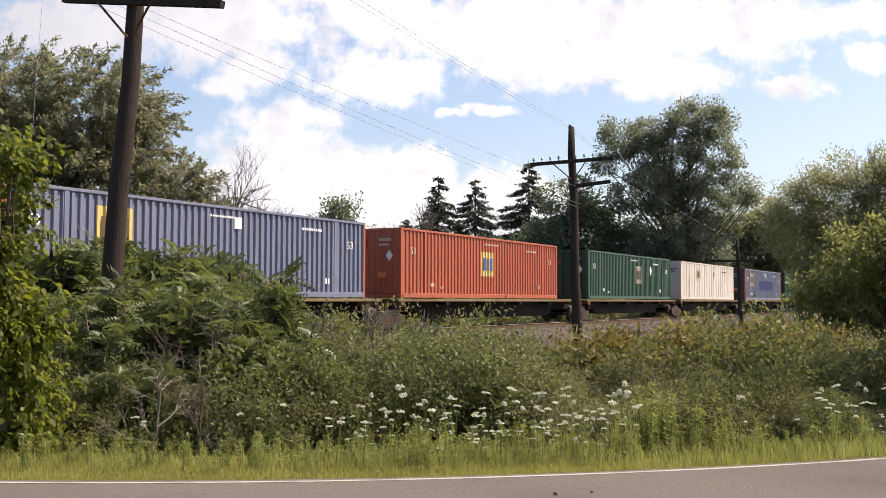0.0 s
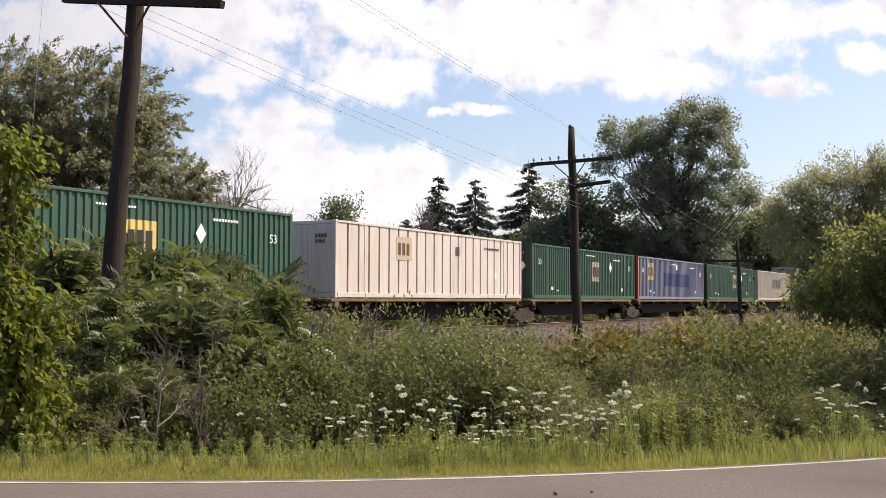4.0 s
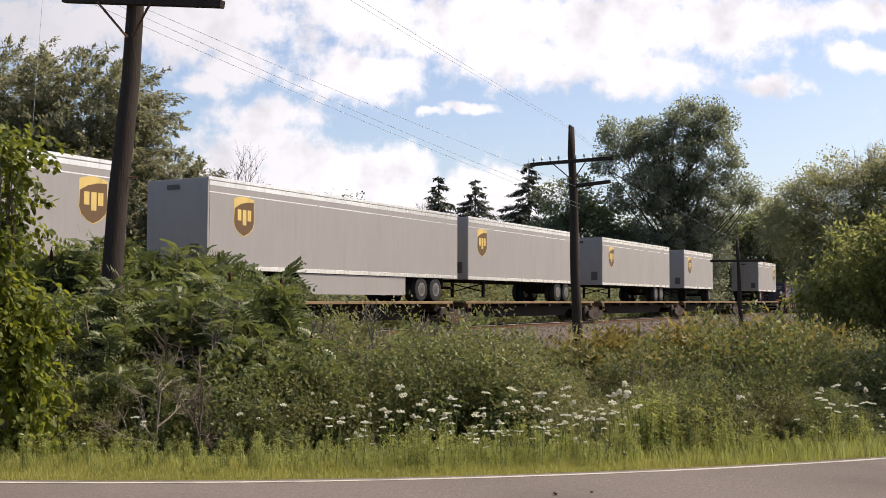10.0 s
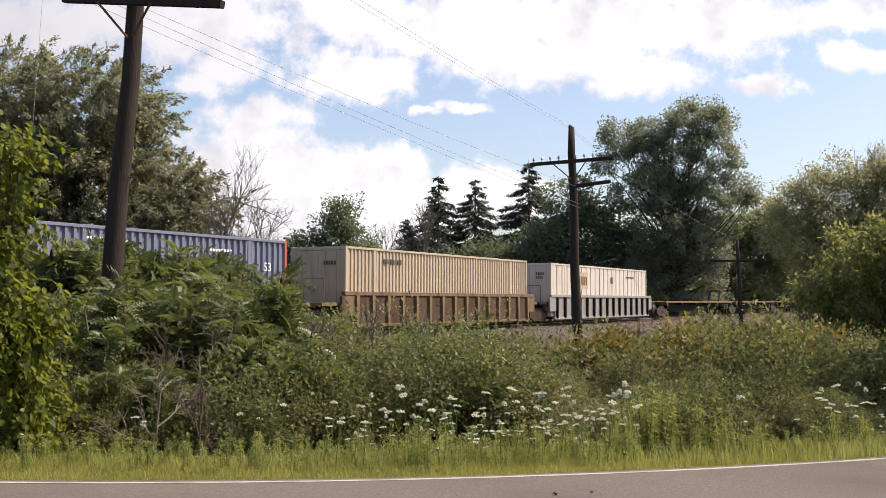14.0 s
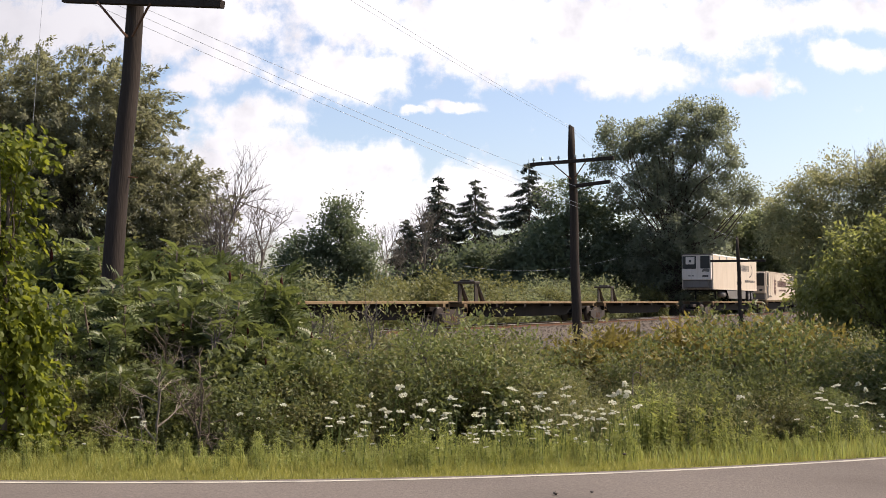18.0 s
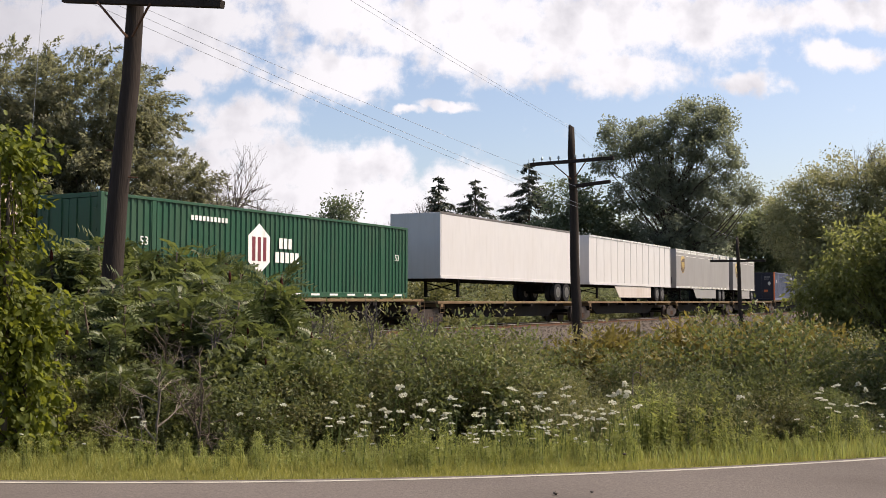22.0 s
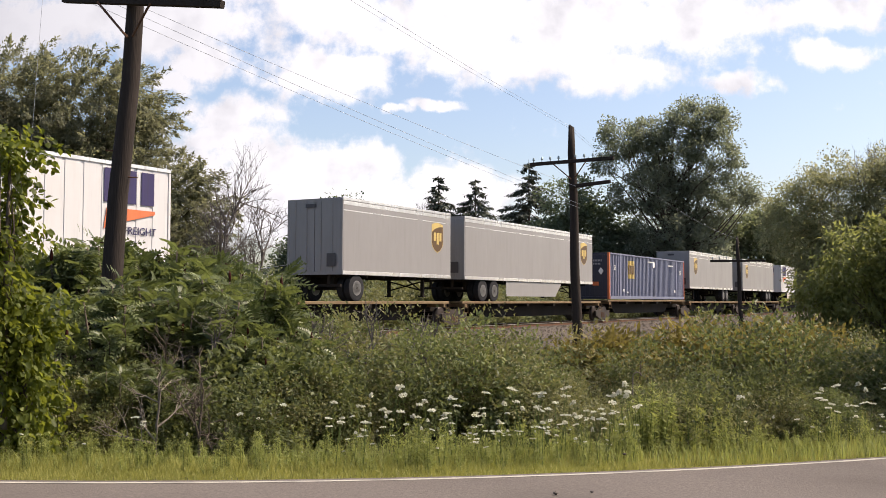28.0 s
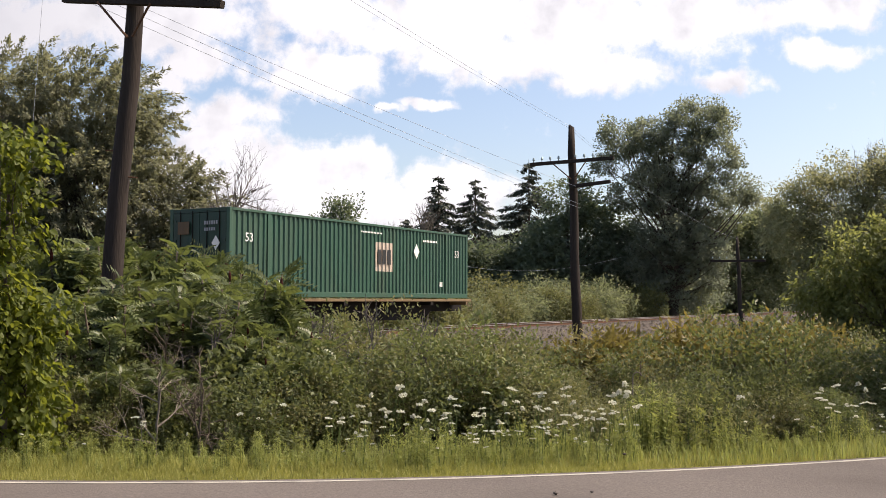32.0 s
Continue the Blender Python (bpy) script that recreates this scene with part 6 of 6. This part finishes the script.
bare_tree(-2.95, 12.4, 1.7, 46, "dead pale brush with tangled bare twigs", BARK, 0.75, 4)
bare_tree(-3.9, 14.2, 2.0, 48, "bare tangled branches under the sumac", BARK, 0.8, 4)
bare_tree(-3.3, 14.4, 2.1, 49, "bare tangled branches under the sumac", DARK_TWIG, 0.8, 4)
bare_tree(-3.5, 12.5, 1.7, 47, "dead grey brush with bare twigs", PALE_TWIG, 0.8, 3)
for i, (x, y, h) in enumerate([(-2.1, 16.4, 2.4), (-1.2, 16.3, 2.4), (-0.3, 16.2, 2.2)]):
    bare_tree(x, y, h, 300 + i, "dry bare dark stalks rising from the shrubs", DARK_TWIG, 0.55, 3)


# flowers and grass
def lace(seed):
    rng = np.random.default_rng(seed)
    root = new("wild_carrot_flower")
    root.matrix_basis = pose(0, -120 - seed, 0)
    h = rng.uniform(0.75, 1.0)
    lean = rng.normal(0, 0.10, 2)
    sb = Build().tube([(0, 0, -0.05), (lean[0] * 0.4, lean[1] * 0.4, h * 0.5), (lean[0], lean[1], h)], [0.006, 0.005, 0.004], 5)
    part("stem", sb, STEM, root)
    pts, n = [], 60
    size, dome = (rng.uniform(0.050, 0.074), 0.010) if seed % 4 else (0.034, 0.055)      # open umbel, or a closing one
    tilt = rng.normal(0, 0.20, 2)
    for i in range(n):
        a, rr = i * 2.4, size * math.sqrt((i + 0.5) / n)
        p = np.array([math.cos(a) * rr, math.sin(a) * rr, dome * (1 - (rr / size) ** 2)])
        p[2] += p[0] * tilt[0] + p[1] * tilt[1]
        pts.append(p + np.array([lean[0], lean[1], h + 0.012]))
    pts = np.array(pts)
    part("umbel", quads_mesh("umbel", leaves_at(rng, pts, np.tile([0, 0.0, 0.3], (n, 1)) + rng.normal(0, 1, (n, 3)) * [1, 1, 0.15], 0.026, 0.026, 0, 0.3), 6, PETAL), None, root, "flat white flower umbel")
    lv = np.stack([rng.normal(0, 0.05, 60) + lean[0] * 0.3, rng.normal(0, 0.05, 60), rng.uniform(0, h * 0.6, 60)], axis=1)
    part("leaves", quads_mesh("leaves", leaves_at(rng, lv, rng.normal(0, 1, (60, 3)), 0.09, 0.014, 0.1), 6, G_WEED), None, root)
    return tagged(root, "white flat-topped wild carrot flower on a thin stem", "flower", "wild carrot flowers by the road")


fl = [lace(91 + i) for i in range(8)]
for i in range(225):
    if i < 150:
        y = r.uniform(10.5, 12.5)
        x = r.uniform(-0.11, 0.19) * y
    elif i < 182:
        y = r.uniform(11.6, 13.2)
        x = r.uniform(0.36, 0.45) * y
    else:
        y = r.uniform(10.9, 12.6)
        x = r.uniform(-0.43, 0.45) * y
    place(fl[i % 8], x, y, r.uniform(0, 360), r.uniform(0.30, 0.82), flat=r.uniform(0.7, 1.4))
retire(*fl)


def blades(count, region, height, width, mat, seed, name, label, curl=0.35):
    """Grass blades as folded slivers, all in one sheet of stuff."""
    rng = np.random.default_rng(seed)
    x, y = region(rng, count)
    z = np.array([ground_z(float(a), float(b_)) for a, b_ in zip(x, y)])
    a = rng.uniform(0, 2 * math.pi, count)
    h = height(x, y, rng)
    d = np.stack([np.cos(a), np.sin(a), np.zeros(count)], axis=1)
    s = np.stack([-np.sin(a), np.cos(a), np.zeros(count)], axis=1) * (width * rng.uniform(0.6, 1.4, count))[:, None]
    p0 = np.stack([x, y, z - 0.02], axis=1)
    up = np.zeros((count, 3))
    up[:, 2] = h
    lean = d * (h * rng.uniform(0.1, curl * 2, count))[:, None]
    mid, tip = p0 + up * 0.6 + lean * 0.35, p0 + up + lean
    v = np.stack([p0 - s, p0 + s, mid + s * 0.8, mid - s * 0.8], axis=1)
    v2 = np.stack([mid - s * 0.8, mid + s * 0.8, tip + s * 0.1, tip - s * 0.1], axis=1)
    ob = part(name, quads_mesh(name, np.concatenate([v, v2]), 4, mat), None, None)
    return tagged(ob, label, "grass", kind="stuff")


def verge(rng, n):
    u = rng.uniform(-0.52, 0.52, n)
    e = rng.uniform(0.02, 1, n) ** 0.8 * 2.6
    y0 = np.array([road_edge(float(k * 10)) for k in u])
    return u * (y0 + e), np.array([road_edge(float(q)) for q in u * (y0 + e)]) + 0.08 + e


blades(90000, verge, lambda x, y, g: (0.025 + 0.085 * np.clip((y - 9.3 - 0.16 * x - 0.025 * x * x) / 1.6, 0, 1.6)) * g.uniform(0.5, 1.4, len(x)), 0.0035, G_GRASS, 101, "grass", "short sunlit yellow-green roadside grass")


def weeds(rng, n):
    y = rng.uniform(10.6, 13.6, n)
    return rng.uniform(-0.5, 0.5, n) * y, y


blades(9000, weeds, lambda x, y, g: g.uniform(0.08, 0.28, len(x)), 0.004, G_WEED, 102, "tall_grass", "tall green weeds and grass behind the verge", 0.25)


curl = [(2.48 + 0.06 * math.cos(a) * (1 if a < 3 else 0.8), 13.0, 0.62 + 0.07 * math.sin(a)) for a in [0.3 + 0.35 * i for i in range(8)]]
tagged(part("dry_stalk", Build().tube([(2.43, 13.0, -0.42), (2.42, 13.0, 0.2), (2.42, 13.0, 0.5)] + curl[::-1], [0.009] * 3 + [0.008] * 8, 5), PALE_TWIG, None, smooth=True), "pale curled dry stalk among the shrubs", "plant")
for x, y, k in ((0.92, 8.37, 0.017), (1.23, 8.46, 0.012), (1.86, 10.49, 0.018)):
    pb_ = Build().tube([(0, 0, 0), (k * 0.2, 0, k * 0.5), (0, k * 0.1, k), (0, 0, k * 1.3)], [k * 0.9, k * 1.3, k, k * 0.3], 7)
    tagged(part("pebble", pb_, STONE, None, at=pose(x, y, 0.02), smooth=True), "small loose stone lying on the asphalt", "stone", "stones on the road")

# ---- movement ----
SWAYS = []           # crowns that the wind rocks, and by how many degrees
for ob in list(scene.objects):
    if ob.name.split(".")[0] == "crown" and ob.parent:
        kind_ = ob.parent.name.split("_")[0]
        swing_ = {"willow": 0.7, "poplar": 0.35, "ash": 0.4, "vine": 1.2, "thicket": 0.5, "maple": 0.25}.get(kind_)
        if swing_:
            SWAYS.append((ob, swing_))


def motions():
    times = [0.0, 4.0, 8.0, 12.0, 16.0, 20.0, 24.0, 28.0, 32.0]
    for thing, s, z in RIDES:
        walk(thing, [(t, TRACK @ pose(s - travelled(t), 0, z)) for t in times])
    for i, (crown, swing) in enumerate(SWAYS):
        rows_ = [(t, pose(0, 0, 0, swing * math.sin(t * 1.1 + i), swing * math.sin(t * 1.7 + 2 * i) + swing * 0.4 * math.sin(t * 0.6), 0)) for t in [1.6 * k for k in range(21)]]
        walk(crown, rows_)
    walk(clouds, [(t, pose(-5.3 * t, CLOUD_FAR, 1.6 + 0.45 * t)) for t in (0.0, 16.0, 32.0)])


motions()
